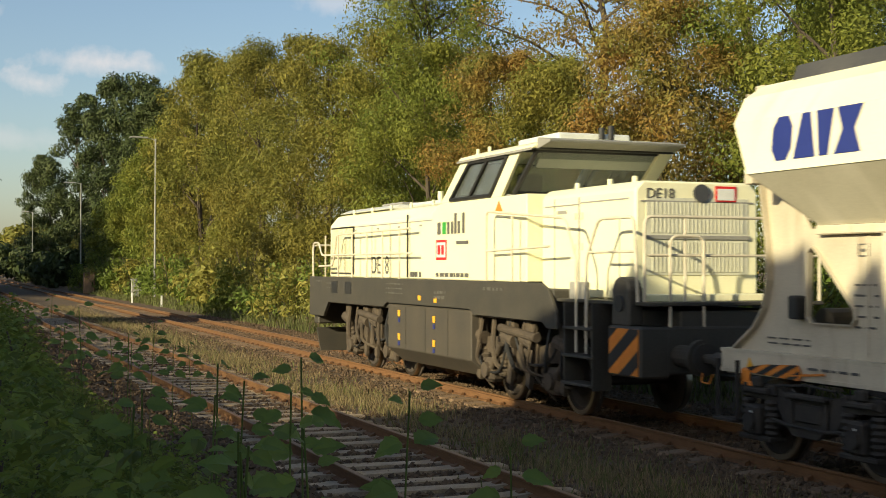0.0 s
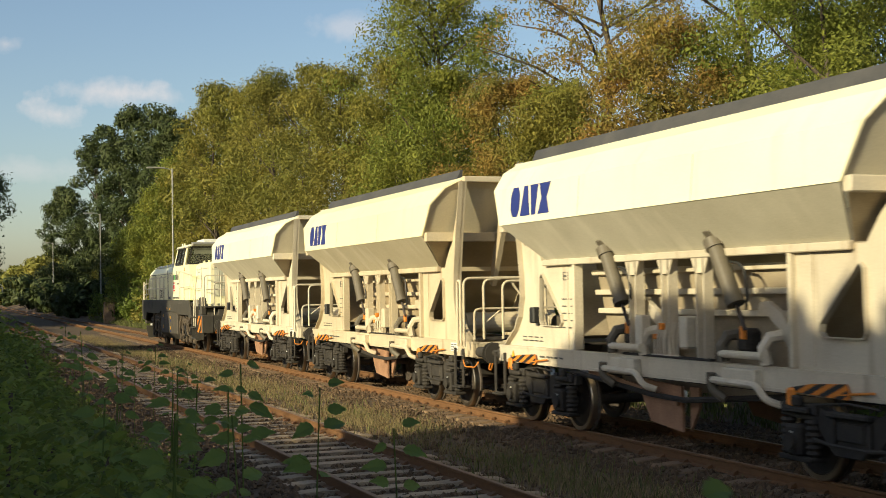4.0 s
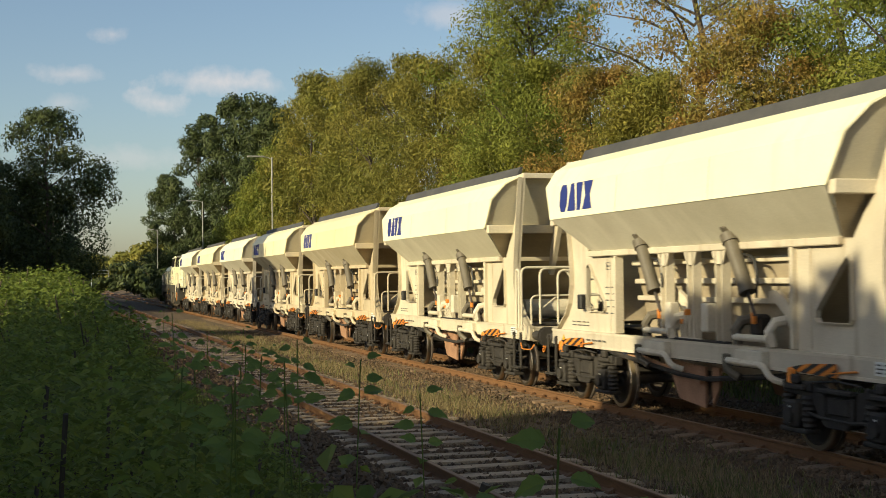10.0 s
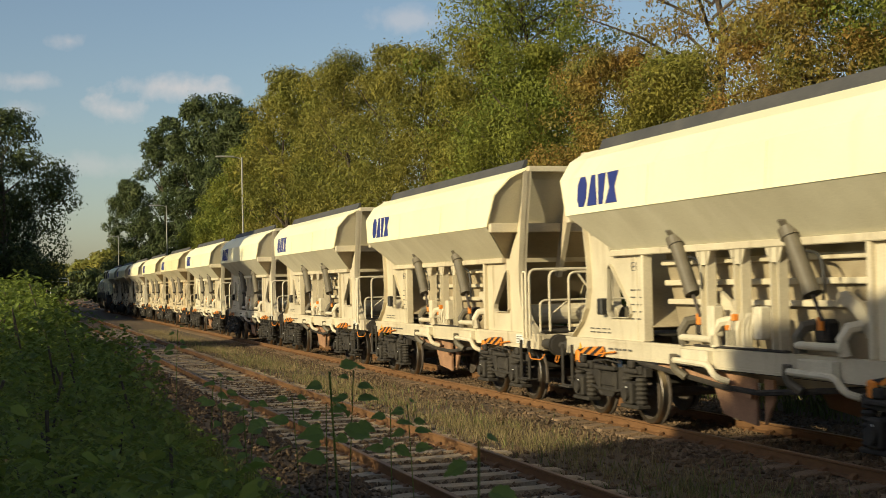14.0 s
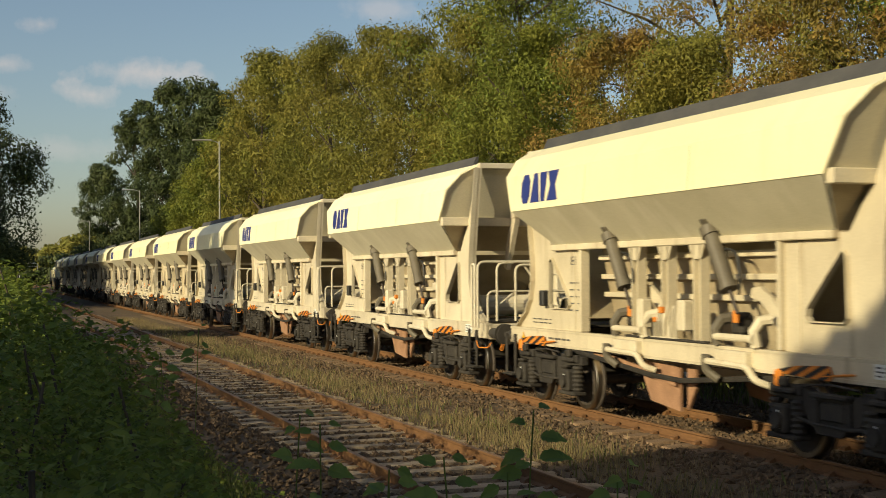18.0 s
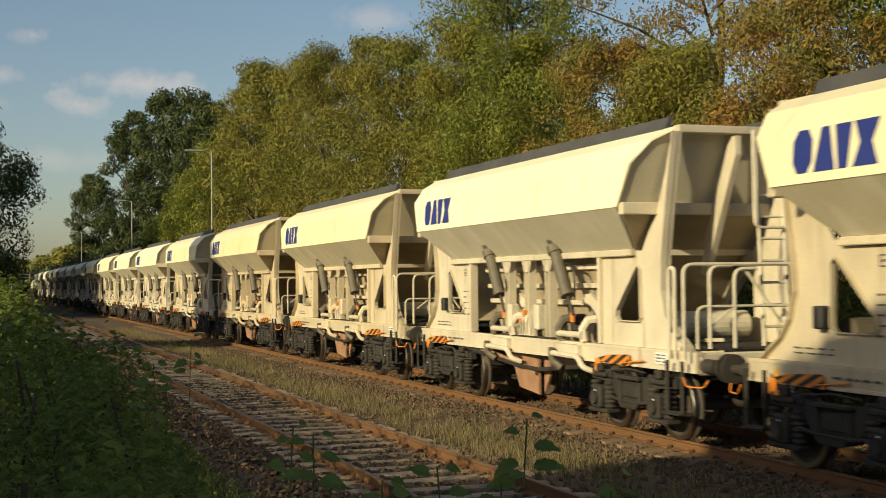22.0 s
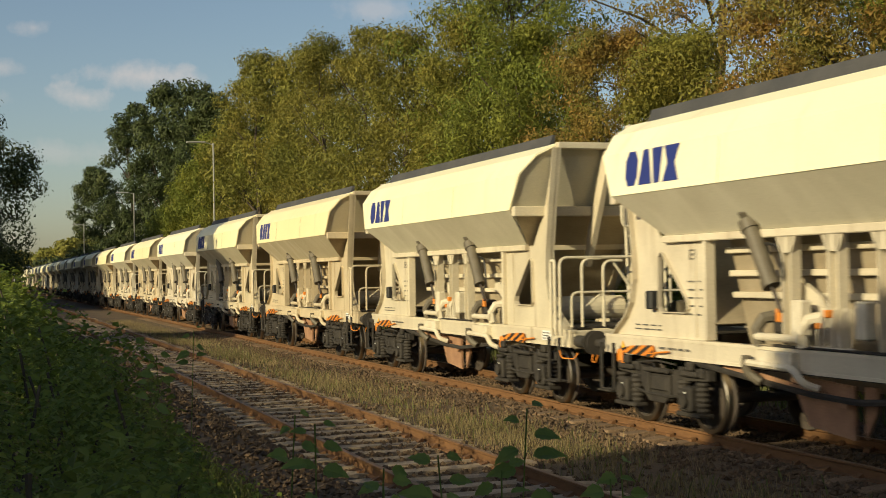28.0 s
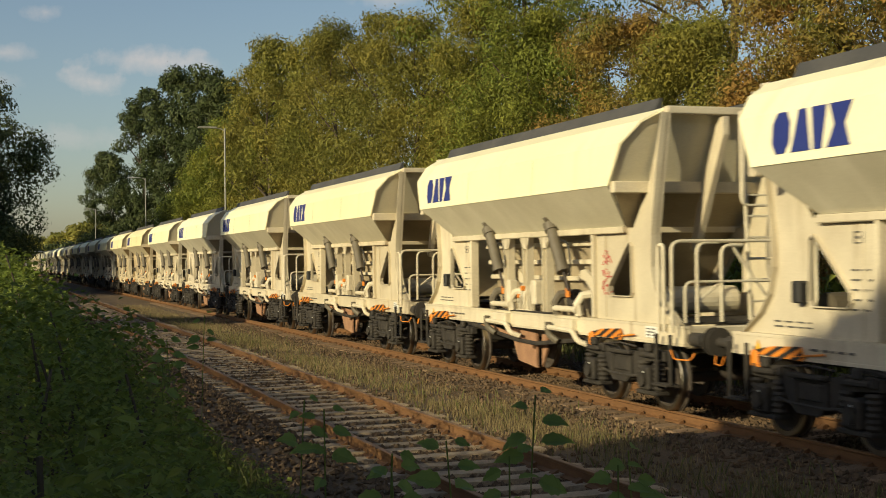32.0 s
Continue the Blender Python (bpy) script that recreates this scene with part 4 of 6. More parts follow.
def spray(parent, seed):
    """A scrawl of red spray paint in short crossing strokes."""
    rnd = random.Random(seed)
    first = None
    for z in (2.24, 2.16, 2.08, 2.0, 1.92, 1.84, 1.76, 1.68):
        y = -3.02 + rnd.uniform(-0.05, 0.03)
        pts = []
        for k in range(6):
            pts.append((-0.940, y - 0.05 * k * rnd.uniform(0.5, 1.2), z + rnd.uniform(-0.07, 0.07)))
        ob = part("spray_stroke", tube(BM(), pts, 0.008, 5), GRAFFITI, first or parent, "red sprayed scrawl")
        first = first or ob
    return first


spray(WAGONS[24], 4)
tagged(WAGONS[24], "cream hopper wagon with a red sprayed scrawl on its end plate", "freight wagon", "hopper wagons of the train")

# ---- diesel locomotive ----
LWHITE = material("loco_cream_white", (0.82, 0.785, 0.53), 0.4, (0.76, 0.715, 0.46), 1.0, 0.4, 40, 0.04, 0.02)
LGREY = material("loco_frame_grey", (0.05, 0.046, 0.038), 0.6, (0.07, 0.061, 0.047), 2.0, 0.7, 40, 0.15, 0.05)
LROOF = material("loco_roof_grey", (0.30, 0.29, 0.26), 0.6, (0.22, 0.21, 0.18), 2.0, 0.6, 40, 0.1, 0.03)
LDUST = material("loco_bogie_dust", (0.092, 0.070, 0.048), 0.85, (0.042, 0.033, 0.026), 4.0, 0.7, 50, 0.25, 0.15)
LTANK = material("loco_tank_grey", (0.06, 0.053, 0.043), 0.65, (0.085, 0.07, 0.052), 1.5, 0.7, 40, 0.15, 0.05)
LGRILLE = material("loco_grille_grey", (0.60, 0.59, 0.47), 0.6, (0.50, 0.49, 0.38), 2.0, 0.6, 40, 0.08, 0.03)
LTOP = material("loco_hood_roof_white", (0.66, 0.67, 0.62), 0.45, (0.52, 0.52, 0.47), 1.5, 0.7, 40, 0.08, 0.03)
BLIND = material("grey_blind_cloth", (0.40, 0.42, 0.37), 0.8, (0.33, 0.35, 0.30), 3.0, 0.5, 60, 0.1, 0.1)
RED = material("red_mark_paint", (0.62, 0.02, 0.02), 0.5, (0.5, 0.02, 0.02), 5, 0.4, 50, 0.08, 0.0)
GREEN = material("green_mark_paint", (0.05, 0.35, 0.06), 0.5, (0.04, 0.28, 0.05), 5, 0.4, 50, 0.08, 0.0)
GLASS = bpy.data.materials.new("cab_glass")
GLASS.use_nodes = True
_b = GLASS.node_tree.nodes["Principled BSDF"]
_b.inputs["Base Color"].default_value, _b.inputs["Roughness"].default_value = (0.55, 0.60, 0.64, 1), 0.03
_b.inputs["Transmission Weight"].default_value, _b.inputs["IOR"].default_value = 0.9, 1.3
LAMP_LENS = material("lamp_lens_dark", (0.05, 0.05, 0.055), 0.15, (0.08, 0.08, 0.08), 4, 0.4, 50, 0.1, 0.0)


def sheet_box(bm, sect, y0, y1, bevel=0.02):
    """A hood: a cross-section (x, z) pulled along y."""
    return prism(bm, sect, "y", y0, y1, bevel)


def letters(name, body, size, mat, parent, m, label):
    c = bpy.data.curves.new(name, "FONT")
    c.body, c.size, c.extrude = body, size, 0.003
    tmp = bpy.data.objects.new(name, c)
    scene.collection.objects.link(tmp)
    me = bpy.data.meshes.new_from_object(tmp.evaluated_get(bpy.context.evaluated_depsgraph_get()))
    bpy.data.objects.remove(tmp)
    me.materials.clear()
    me.materials.append(mat)
    return part(name, me, mat, parent, label, m)


def rail_with_posts(parent, pts, posts, r=0.021, name="hand_rail", mat=None):
    bm = tube(BM(), rounded(pts, 0.12), r, 8)
    h = part(name, bm, mat or PIPE, parent, "white tubular hand rail")
    for p in posts:
        part("upright", tube(BM(), p, r * 0.9, 8), mat or PIPE, h)
    return h


def make_loco():
    lo = thing("diesel_locomotive", "cream white diesel locomotive with dark grey frame and red mark", "locomotive")
    # frame
    bm = prism(BM(), [(7.75, 1.06), (7.75, 1.96), (-4.7, 1.96), (-4.95, 1.86), (-5.2, 1.55), (-5.25, 1.30), (-4.9, 1.30), (-4.75, 1.40), (-2.2, 1.40), (-2.0, 1.5), (2.2, 1.5), (2.4, 1.40), (6.2, 1.40),
                    (6.6, 1.06)], "x", -1.47, -1.41, 0.008)
    sk = part("skirt", bm, LGREY, lo, "dark grey frame skirt")
    text_bars(sk, -1.473, 7.2, 1.86, -1, 1, 0.5, 0.08, 0.03, 11)
    text_bars(sk, -1.473, 2.2, 1.86, -1, 3, 0.9, 0.09, 0.025, 12)
    text_bars(sk, -1.473, -2.6, 1.84, -1, 1, 0.7, 0.08, 0.05, 13)
    for yy in (5.7, 4.7):
        part("skirt_vent", box(BM(), (-1.474, yy, 1.74), (0.01, 0.42, 0.26)), BLACK, sk, "dark vent in the skirt")
    text_bars(sk, -1.473, -0.4, 1.74, -1, 2, 0.5, 0.09, 0.05, 18)
    text_bars(sk, -1.473, 6.3, 1.82, -1, 2, 0.35, 0.1, 0.03, 19)
    for yy, zz in ((0.35, 1.62), (-0.45, 1.60)):
        part("label_plate", box(BM(), (-1.474, yy, zz), (0.006, 0.14, 0.09)), YELLOW, sk, "small yellow label")
    bm = prism(BM(), [(7.75, 1.06), (7.75, 1.96), (-4.7, 1.96), (-4.95, 1.86), (-5.2, 1.55), (-5.25, 1.30), (6.2, 1.40), (6.6, 1.06)], "x", 1.41, 1.47)
    part("skirt", bm, LGREY, lo)
    part("main_frame", box(BM(), (0, 1.35, 1.62), (2.80, 12.7, 0.5), 0.02), LGREY, lo)
    part("rear_frame", box(BM(), (0, -6.2, 1.38), (1.7, 2.7, 0.5), 0.02), LGREY, lo)
    part("deck", box(BM(), (0, -5.9, 1.72), (2.7, 3.4, 0.05), 0.01), LGREY, lo)
    # fuel tank between the bogies
    bm = prism(BM(), [(-1.43, 1.46), (1.43, 1.46), (1.43, 0.62), (1.10, 0.34), (-1.10, 0.34), (-1.43, 0.62)], "y", -2.0, 2.2, 0.015)
    tk = part("fuel_tank", bm, LTANK, lo, "dusty brown-grey fuel tank")
    for yy in (-0.95, 0.15, 1.2):
        part("tank_seam", box(BM(), (-1.435, yy, 1.05), (0.008, 0.03, 0.78)), LGREY, tk)
    for yy, zz in ((1.55, 1.30), (-0.3, 1.25), (1.55, 0.85), (-0.3, 0.82)):
        part("label_plate", box(BM(), (-1.44, yy, zz), (0.008, 0.11, 0.12)), YELLOW, tk, "small yellow label")
        part("label_plate", box(BM(), (-1.44, yy, zz - 0.13), (0.008, 0.09, 0.08)), BLUE, tk, "small blue label")
    # long hood
    sect = [(-1.2, 1.96), (-1.2, 3.12), (-1.02, 3.34), (-0.7, 3.42), (0.7, 3.42), (1.02, 3.34), (1.2, 3.12), (1.2, 1.96)]
    hd = part("long_hood", sheet_box(BM(), sect, 0.3, 6.95), LWHITE, lo, "cream white engine hood")
    for yy in (5.15, 3.9, 2.75, 1.6):
        part("panel_seam", box(BM(), (-1.203, yy, 2.52), (0.008, 0.025, 1.1)), LROOF, hd)
    part("dark_seam", box(BM(), (-1.205, 1.72, 2.6), (0.012, 0.07, 1.22)), BLACK, hd)
    for k in range(17):
        part("grille_slat", box(BM(), (-1.222, 6.75 - k * 0.095, 2.55), (0.035, 0.05, 0.98)), LWHITE, hd)
    part("grille_frame", box(BM(), (-1.203, 5.98, 2.55), (0.008, 1.75, 1.06)), LGREY, hd, "dark ventilation grille behind cream slats")
    part("hood_roof", prism(BM(), [(-1.0, 3.40), (-0.72, 3.50), (0.72, 3.50), (1.0, 3.40)], "y", 3.55, 6.90, 0.02), LTOP, hd, "pale grey hood roof")
    part("roof_edge_seam", box(BM(), (-1.203, 3.4, 3.06), (0.008, 6.3, 0.02)), LROOF, hd)
    for yy in (6.3, 5.0, 3.5, 2.2, 1.0):
        part("hinge", box(BM(), (-1.21, yy, 2.98), (0.02, 0.10, 0.03)), LROOF, hd)
    part("roof_hatch", box(BM(), (0, 4.4, 3.53), (1.2, 1.3, 0.07), 0.03), LROOF, hd)
    part("roof_hatch", box(BM(), (0, 2.0, 3.46), (1.3, 2.0, 0.08), 0.03), LTOP, hd)
    for yy in (5.9, 4.6, 3.4, 2.2, 1.0):
        part("lifting_eye", rod(BM(), (-0.95, yy, 3.36), (-0.95, yy, 3.47), 0.03, 8), LWHITE, hd)
    part("horn", rod(BM(), (-0.9, 0.75, 3.40), (-0.9, 0.75, 3.62), 0.05, 10), LWHITE, hd)
    letters("class_number", "DE18", 0.52, INK, hd, pose(-1.206, 3.95, 2.05, 90, 0, -90), "dark class number")
    text_bars(hd, -1.205, 1.55, 2.05, -1, 1, 0.5, 0.08, 0.10, 15)
    # cab: body, slanted window band, roof
    cab = part("cab", prism(BM(), [(0.32, 1.96), (0.32, 3.16), (-0.1, 3.34), (-3.75, 3.34), (-3.75, 1.96)], "x", -1.24, 1.24, 0.015), LWHITE, lo, "cream white driver's cab")
    for s in (-1, 1):
        x = s * 1.23
        part("front_pillar", prism(BM(), [(-0.08, 3.34), (-0.50, 3.34), (-1.45, 4.02), (-1.05, 4.02)], "x", x - s * 0.06, x, 0.008), LWHITE, cab)
        part("middle_pillar", prism(BM(), [(-2.35, 3.34), (-2.75, 3.34), (-3.50, 4.02), (-3.10, 4.02)], "x", x - s * 0.06, x, 0.008), LWHITE, cab)
        part("side_window", prism(BM(), [(-0.50, 3.345), (-2.35, 3.345), (-3.10, 4.01), (-1.45, 4.01)], "x", x - s * 0.04, x - s * 0.025), GLASS, cab, "cab side window")
        part("window_frame", tube(BM(), rounded([(x, -0.56, 3.38), (x, -2.32, 3.38), (x, -3.00, 3.98), (x, -1.45, 3.98), (x, -0.56, 3.38)], 0.08), 0.035, 6), BLACK, cab)
        part("window_bar", tube(BM(), [(x, -1.4, 3.37), (x, -2.22, 3.99)], 0.035, 6), BLACK, cab)
    part("rear_window", prism(BM(), [(-3.02, 3.36), (-3.06, 3.36), (-3.92, 4.02), (-3.88, 4.02)], "x", -1.15, 1.15), GLASS, cab, "large slanted rear cab window")
    part("front_window", prism(BM(), [(-0.20, 3.36), (-0.24, 3.36), (-1.14, 4.02), (-1.10, 4.02)], "x", -1.15, 1.15), GLASS, cab)
    part("rear_pillar", prism(BM(), [(-2.96, 3.34), (-3.16, 3.34), (-4.02, 4.02), (-3.82, 4.02)], "x", 0.98, 1.22, 0.008), LWHITE, cab)
    part("rear_sill", box(BM(), (0, -3.02, 3.34), (2.46, 0.16, 0.05), 0.01), LROOF, cab)
    part("control_desk", box(BM(), (0, -1.6, 3.36), (2.0, 0.9, 0.08), 0.03), BLACK, cab)
    part("seat", box(BM(), (-0.5, -2.3, 3.55), (0.45, 0.14, 0.45), 0.05), BLACK, cab)
    roof = part("roof", prism(BM(), [(-1.28, 4.03), (-1.24, 4.09), (-0.85, 4.20), (0.85, 4.20), (1.24, 4.09), (1.28, 4.03)], "y", -4.0, -1.02, 0.02), LWHITE, lo, "cream cab roof overhanging the rear")
    part("rear_visor", prism(BM(), [(-3.98, 4.01), (-4.42, 4.09), (-4.45, 4.13), (-4.0, 4.195)], "x", -1.18, 1.18, 0.008), LROOF, roof, "grey visor over the rear window")
    part("roof_gutter", prism(BM(), [(-1.0, 4.0), (-1.0, 4.035), (-4.0, 4.035), (-4.0, 4.0)], "x", -1.285, -1.265), LROOF, roof)
    # Black sheet that paints in the shade under the rear overhang.
    part("roof_lining", box(BM(), (0, -3.8, 4.02), (2.36, 0.6, 0.03), 0.01), BLACK, roof)
    part("sun_blind", prism(BM(), [(-3.58, 3.76), (-3.60, 3.76), (-3.86, 3.985), (-3.84, 3.985)], "x", -1.02, 1.05), BLIND, cab, "grey sun blind behind the rear window")
    bm = tube(BM(), rounded([(-1.14, -3.08, 3.38), (1.14, -3.08, 3.38), (1.14, -3.92, 4.01), (-1.14, -3.92, 4.01), (-1.14, -3.08, 3.38)], 0.06), 0.04, 6)
    part("window_frame", bm, BLACK, cab)
    part("roof_box", box(BM(), (0, -2.9, 4.26), (1.3, 1.5, 0.14), 0.03), LTOP, roof)
    for yy in (-3.7, -4.0):
        part("antenna", rod(BM(), (0.1, yy, 4.2), (0.1, yy, 4.42), 0.05, 10), BLACK, roof)
    for yy in (-2.0, -1.5):
        part("lifting_eye", rod(BM(), (-1.1, yy, 4.1), (-1.1, yy, 4.22), 0.03, 8), LWHITE, roof)
    # marks on the cab side: plain shapes
    mk = part("word_mark", box(BM(), (-1.246, -0.05, 2.89), (0.006, 0.16, 0.22)), INK, cab, "dark and green painted mark")
    part("word_mark", box(BM(), (-1.246, -0.30, 2.89), (0.006, 0.18, 0.22)), GREEN, mk)
    for i, (yy, hh) in enumerate(((-0.50, 0.22), (-0.68, 0.22), (-0.84, 0.36), (-1.00, 0.22), (-1.20, 0.36))):
        part("word_mark", box(BM(), (-1.246, yy, 2.78 + hh / 2), (0.006, 0.11, hh)), INK, mk)
    part("word_mark", box(BM(), (-1.246, -1.15, 2.62), (0.006, 0.55, 0.06)), INK, mk)
    rd = part("red_badge", prism(BM(), [(0.10, 2.32), (0.10, 2.68), (-0.42, 2.68), (-0.42, 2.32)], "x", -1.248, -1.241, 0.0), RED, cab, "square red badge")
    part("badge_field", box(BM(), (-1.250, -0.16, 2.50), (0.006, 0.42, 0.27)), PLATE, rd)
    part("badge_field", box(BM(), (-1.254, -0.07, 2.50), (0.006, 0.13, 0.17)), RED, rd)
    part("badge_field", box(BM(), (-1.254, -0.25, 2.50), (0.006, 0.13, 0.17)), RED, rd)
    text_bars(cab, -1.243, 0.1, 2.05, -1, 1, 1.5, 0.08, 0.07, 17)
    part("warning_triangle", prism(BM(), [(-2.55, 3.10), (-2.85, 3.10), (-2.70, 3.28)], "x", -1.248, -1.242), ORANGE, cab, "orange warning triangle")
    # short hood behind the cab
    sect = [(-0.98, 1.74), (-0.98, 3.26), (-0.86, 3.38), (0.86, 3.38), (0.98, 3.26), (0.98, 1.74)]
    h2 = part("short_hood", sheet_box(BM(), sect, -6.62, -3.76, 0.03), LWHITE, lo, "cream white rear hood with grilles")
    part("panel_seam", box(BM(), (-0.983, -5.0, 2.5), (0.008, 0.04, 1.45)), LROOF, h2)
    part("panel_seam", box(BM(), (-0.983, -4.2, 2.5), (0.008, 0.02, 1.45)), LROOF, h2)
    for yy in (-6.3, -5.6, -4.6):
        part("lifting_eye", rod(BM(), (-0.8, yy, 3.34), (-0.8, yy, 3.46), 0.04, 8), LWHITE, h2)
    part("rear_grille_panel", box(BM(), (0, -6.625, 2.62), (1.62, 0.012, 1.06)), LGRILLE, h2, "grey rear grille panel")
    for k in range(24):
        for zz in (2.88, 2.34):
            part("grille_slat", box(BM(), (-0.71 + k * 0.062, -6.637, zz), (0.026, 0.014, 0.42)), LGRILLE, h2)
    part("grille_rail", box(BM(), (0, -6.64, 2.61), (1.66, 0.02, 0.05)), LROOF, h2)
    part("panel_seam", box(BM(), (0, -6.628, 3.10), (1.8, 0.01, 0.02)), LROOF, h2)
    part("panel_seam", box(BM(), (-0.983, -5.75, 3.14), (0.008, 1.4, 0.02)), LROOF, h2)
    part("panel_seam", box(BM(), (-0.983, -4.4, 3.12), (0.008, 1.1, 0.02)), LROOF, h2)
    part("vent_slot", box(BM(), (-0.984, -4.45, 3.02), (0.01, 0.3, 0.05)), LROOF, h2)
    part("panel_seam", box(BM(), (-0.983, -6.2, 2.3), (0.008, 0.02, 1.2)), LROOF, h2)
    for yy in (-4.9, -5.1):
        for zz in (2.0, 2.5, 2.95):
            part("hinge", box(BM(), (-0.99, yy, zz), (0.02, 0.05, 0.10)), LGRILLE, h2)
    part("deck_edge", box(BM(), (0, -6.95, 1.79), (2.3, 0.6, 0.09), 0.01), LWHITE, lo, "cream painted deck edge")
    part("head_lamp", rod(BM(), (0.05, -6.60, 3.22), (0.05, -6.66, 3.22), 0.125, 20), LAMP_LENS, h2, "round dark lamp")
    rb = part("red_badge", box(BM(), (0.45, -6.628, 3.21), (0.34, 0.01, 0.23)), RED, h2, "square red badge")
    part("badge_field", box(BM(), (0.45, -6.636, 3.21), (0.27, 0.008, 0.16)), PLATE, rb)
    letters("class_number", "DE18", 0.20, INK, h2, pose(-0.82, -6.63, 3.14, 90, 0, 0), "dark class number")
    # rear platform, steps, buffers
    part("headstock", box(BM(), (0, -7.38, 1.12), (2.4, 0.42, 0.62), 0.03), LGREY, lo)
    part("front_headstock", box(BM(), (0, 7.6, 1.2), (2.7, 0.35, 0.7), 0.03), LGREY, lo)
    for s in (-1, 1):
        for zz, dx in ((1.34, 0.0), (0.95, 0.05), (0.56, 0.08)):
            part("step_tread", box(BM(), (s * (1.30 + dx * 0.3), -5.85, zz), (0.34, 0.85, 0.04), 0.008), LGREY, lo)
        part("step_side", prism(BM(), [(-5.42, 1.7), (-5.46, 1.7), (-5.46, 0.5), (-5.42, 0.5)], "x", s * 1.15, s * 1.45), LGREY, lo)
        part("step_side", prism(BM(), [(-6.25, 1.7), (-6.29, 1.7), (-6.29, 0.5), (-6.25, 0.5)], "x", s * 1.15, s * 1.45), LGREY, lo)
        bm = prism(BM(), [(-6.80, 1.42), (-6.80, 1.92), (-6.88, 2.04), (-7.02, 2.08), (-7.18, 2.04), (-7.26, 1.92), (-7.26, 1.42)], "x", s * 1.22, s * 1.44, 0.03)
        sb = part("sand_box", bm, LGREY, lo, "dark rounded box on the platform edge")
        part("tail_lamp", rod(BM(), (s * 1.43, -7.03, 1.72), (s * 1.47, -7.03, 1.72), 0.11, 18), LAMP_LENS, sb, "round dark lamp")
        part("socket_panel", box(BM(), (s * 1.30, -5.62, 1.86), (0.08, 0.5, 0.26), 0.02), LROOF, lo, "grey socket panel at the steps")
        for e, yb in ((-1, -7.55), (1, 7.75)):
            bf = part("buffer", rod(BM(), (s * 0.875, yb, 1.06), (s * 0.875, yb + e * 0.5, 1.06), 0.14, 18), LGREY, lo, "dark buffer")
            part("buffer_head", rod(BM(), (s * 0.875, yb + e * 0.5, 1.06), (s * 0.875, yb + e * 0.57, 1.06), 0.23, 20), LGREY, bf)
        cp = part("crash_panel", box(BM(), (s * 1.25, -7.18, 1.10), (0.44, 0.84, 0.66), 0.03), LGREY, lo)
        stripes(cp, "warning_plate", s * 1.475, [(-6.80, 0.80), (-6.80, 1.40), (-7.56, 1.40), (-7.56, 0.80)], s, ORANGE, "orange and black striped plate", 0.62, 0.31, -1.5)
    part("coupler", tube(BM(), [(0, -7.6, 1.0), (0, -8.0, 0.95), (0, -8.45, 0.92)], 0.06, 8), BOGIE, lo)
    # hand rails along the walkway and round the platform
    x = -1.42
    rail_with_posts(lo, [(x, 7.62, 1.2), (x, 7.62, 2.75), (x, 7.15, 2.75), (x, 6.9, 2.45), (x, 0.9, 2.45)],
                    [[(x, yy, 1.96), (x, yy, 2.9)] for yy in (6.6, 5.6, 4.6, 3.6, 2.6, 1.6)])
    rail_with_posts(lo, [(x, 7.1, 2.20), (x, 6.0, 2.22), (x, 5.7, 2.90), (x, 1.0, 2.92)], [])
    rail_with_posts(lo, [(-1.35, 7.85, 1.1), (-1.35, 7.9, 2.7), (1.35, 7.9, 2.7), (1.35, 7.85, 1.1)], [[(xx, 7.88, 1.9), (xx, 7.88, 2.7)] for xx in (-0.9, -0.45, 0.45, 0.9)])
    rail_with_posts(lo, [(x, -2.6, 1.97), (x, -2.6, 3.10), (x, -4.3, 2.98), (x, -5.4, 2.9), (x, -5.75, 2.3), (x, -5.75, 1.0)],
                    [[(x, -3.6, 1.97), (x, -3.6, 3.02)], [(x, -2.6, 2.45), (x, -4.9, 2.5)]])
    rail_with_posts(lo, [(x, -6.05, 1.0), (x, -6.05, 2.3), (x, -6.4, 2.85), (x, -7.35, 2.85), (x, -7.45, 1.75)], [[(x, -6.15, 2.40), (x, -7.4, 2.40)]])
    rail_with_posts(lo, [(-1.35, -7.5, 1.75), (-1.35, -7.5, 2.85), (1.35, -7.5, 2.85), (1.35, -7.5, 1.75)],
                    [[(xx, -7.5, 1.75), (xx, -7.5, 2.85)] for xx in (-0.75, 0.75)] + [[(-1.3, -7.5, 2.35), (1.3, -7.5, 2.35)]])
    rail_with_posts(lo, [(-1.0, -7.55, 1.3), (-1.0, -7.55, 2.6), (-0.5, -7.55, 2.6), (-0.5, -7.55, 1.3)], [])
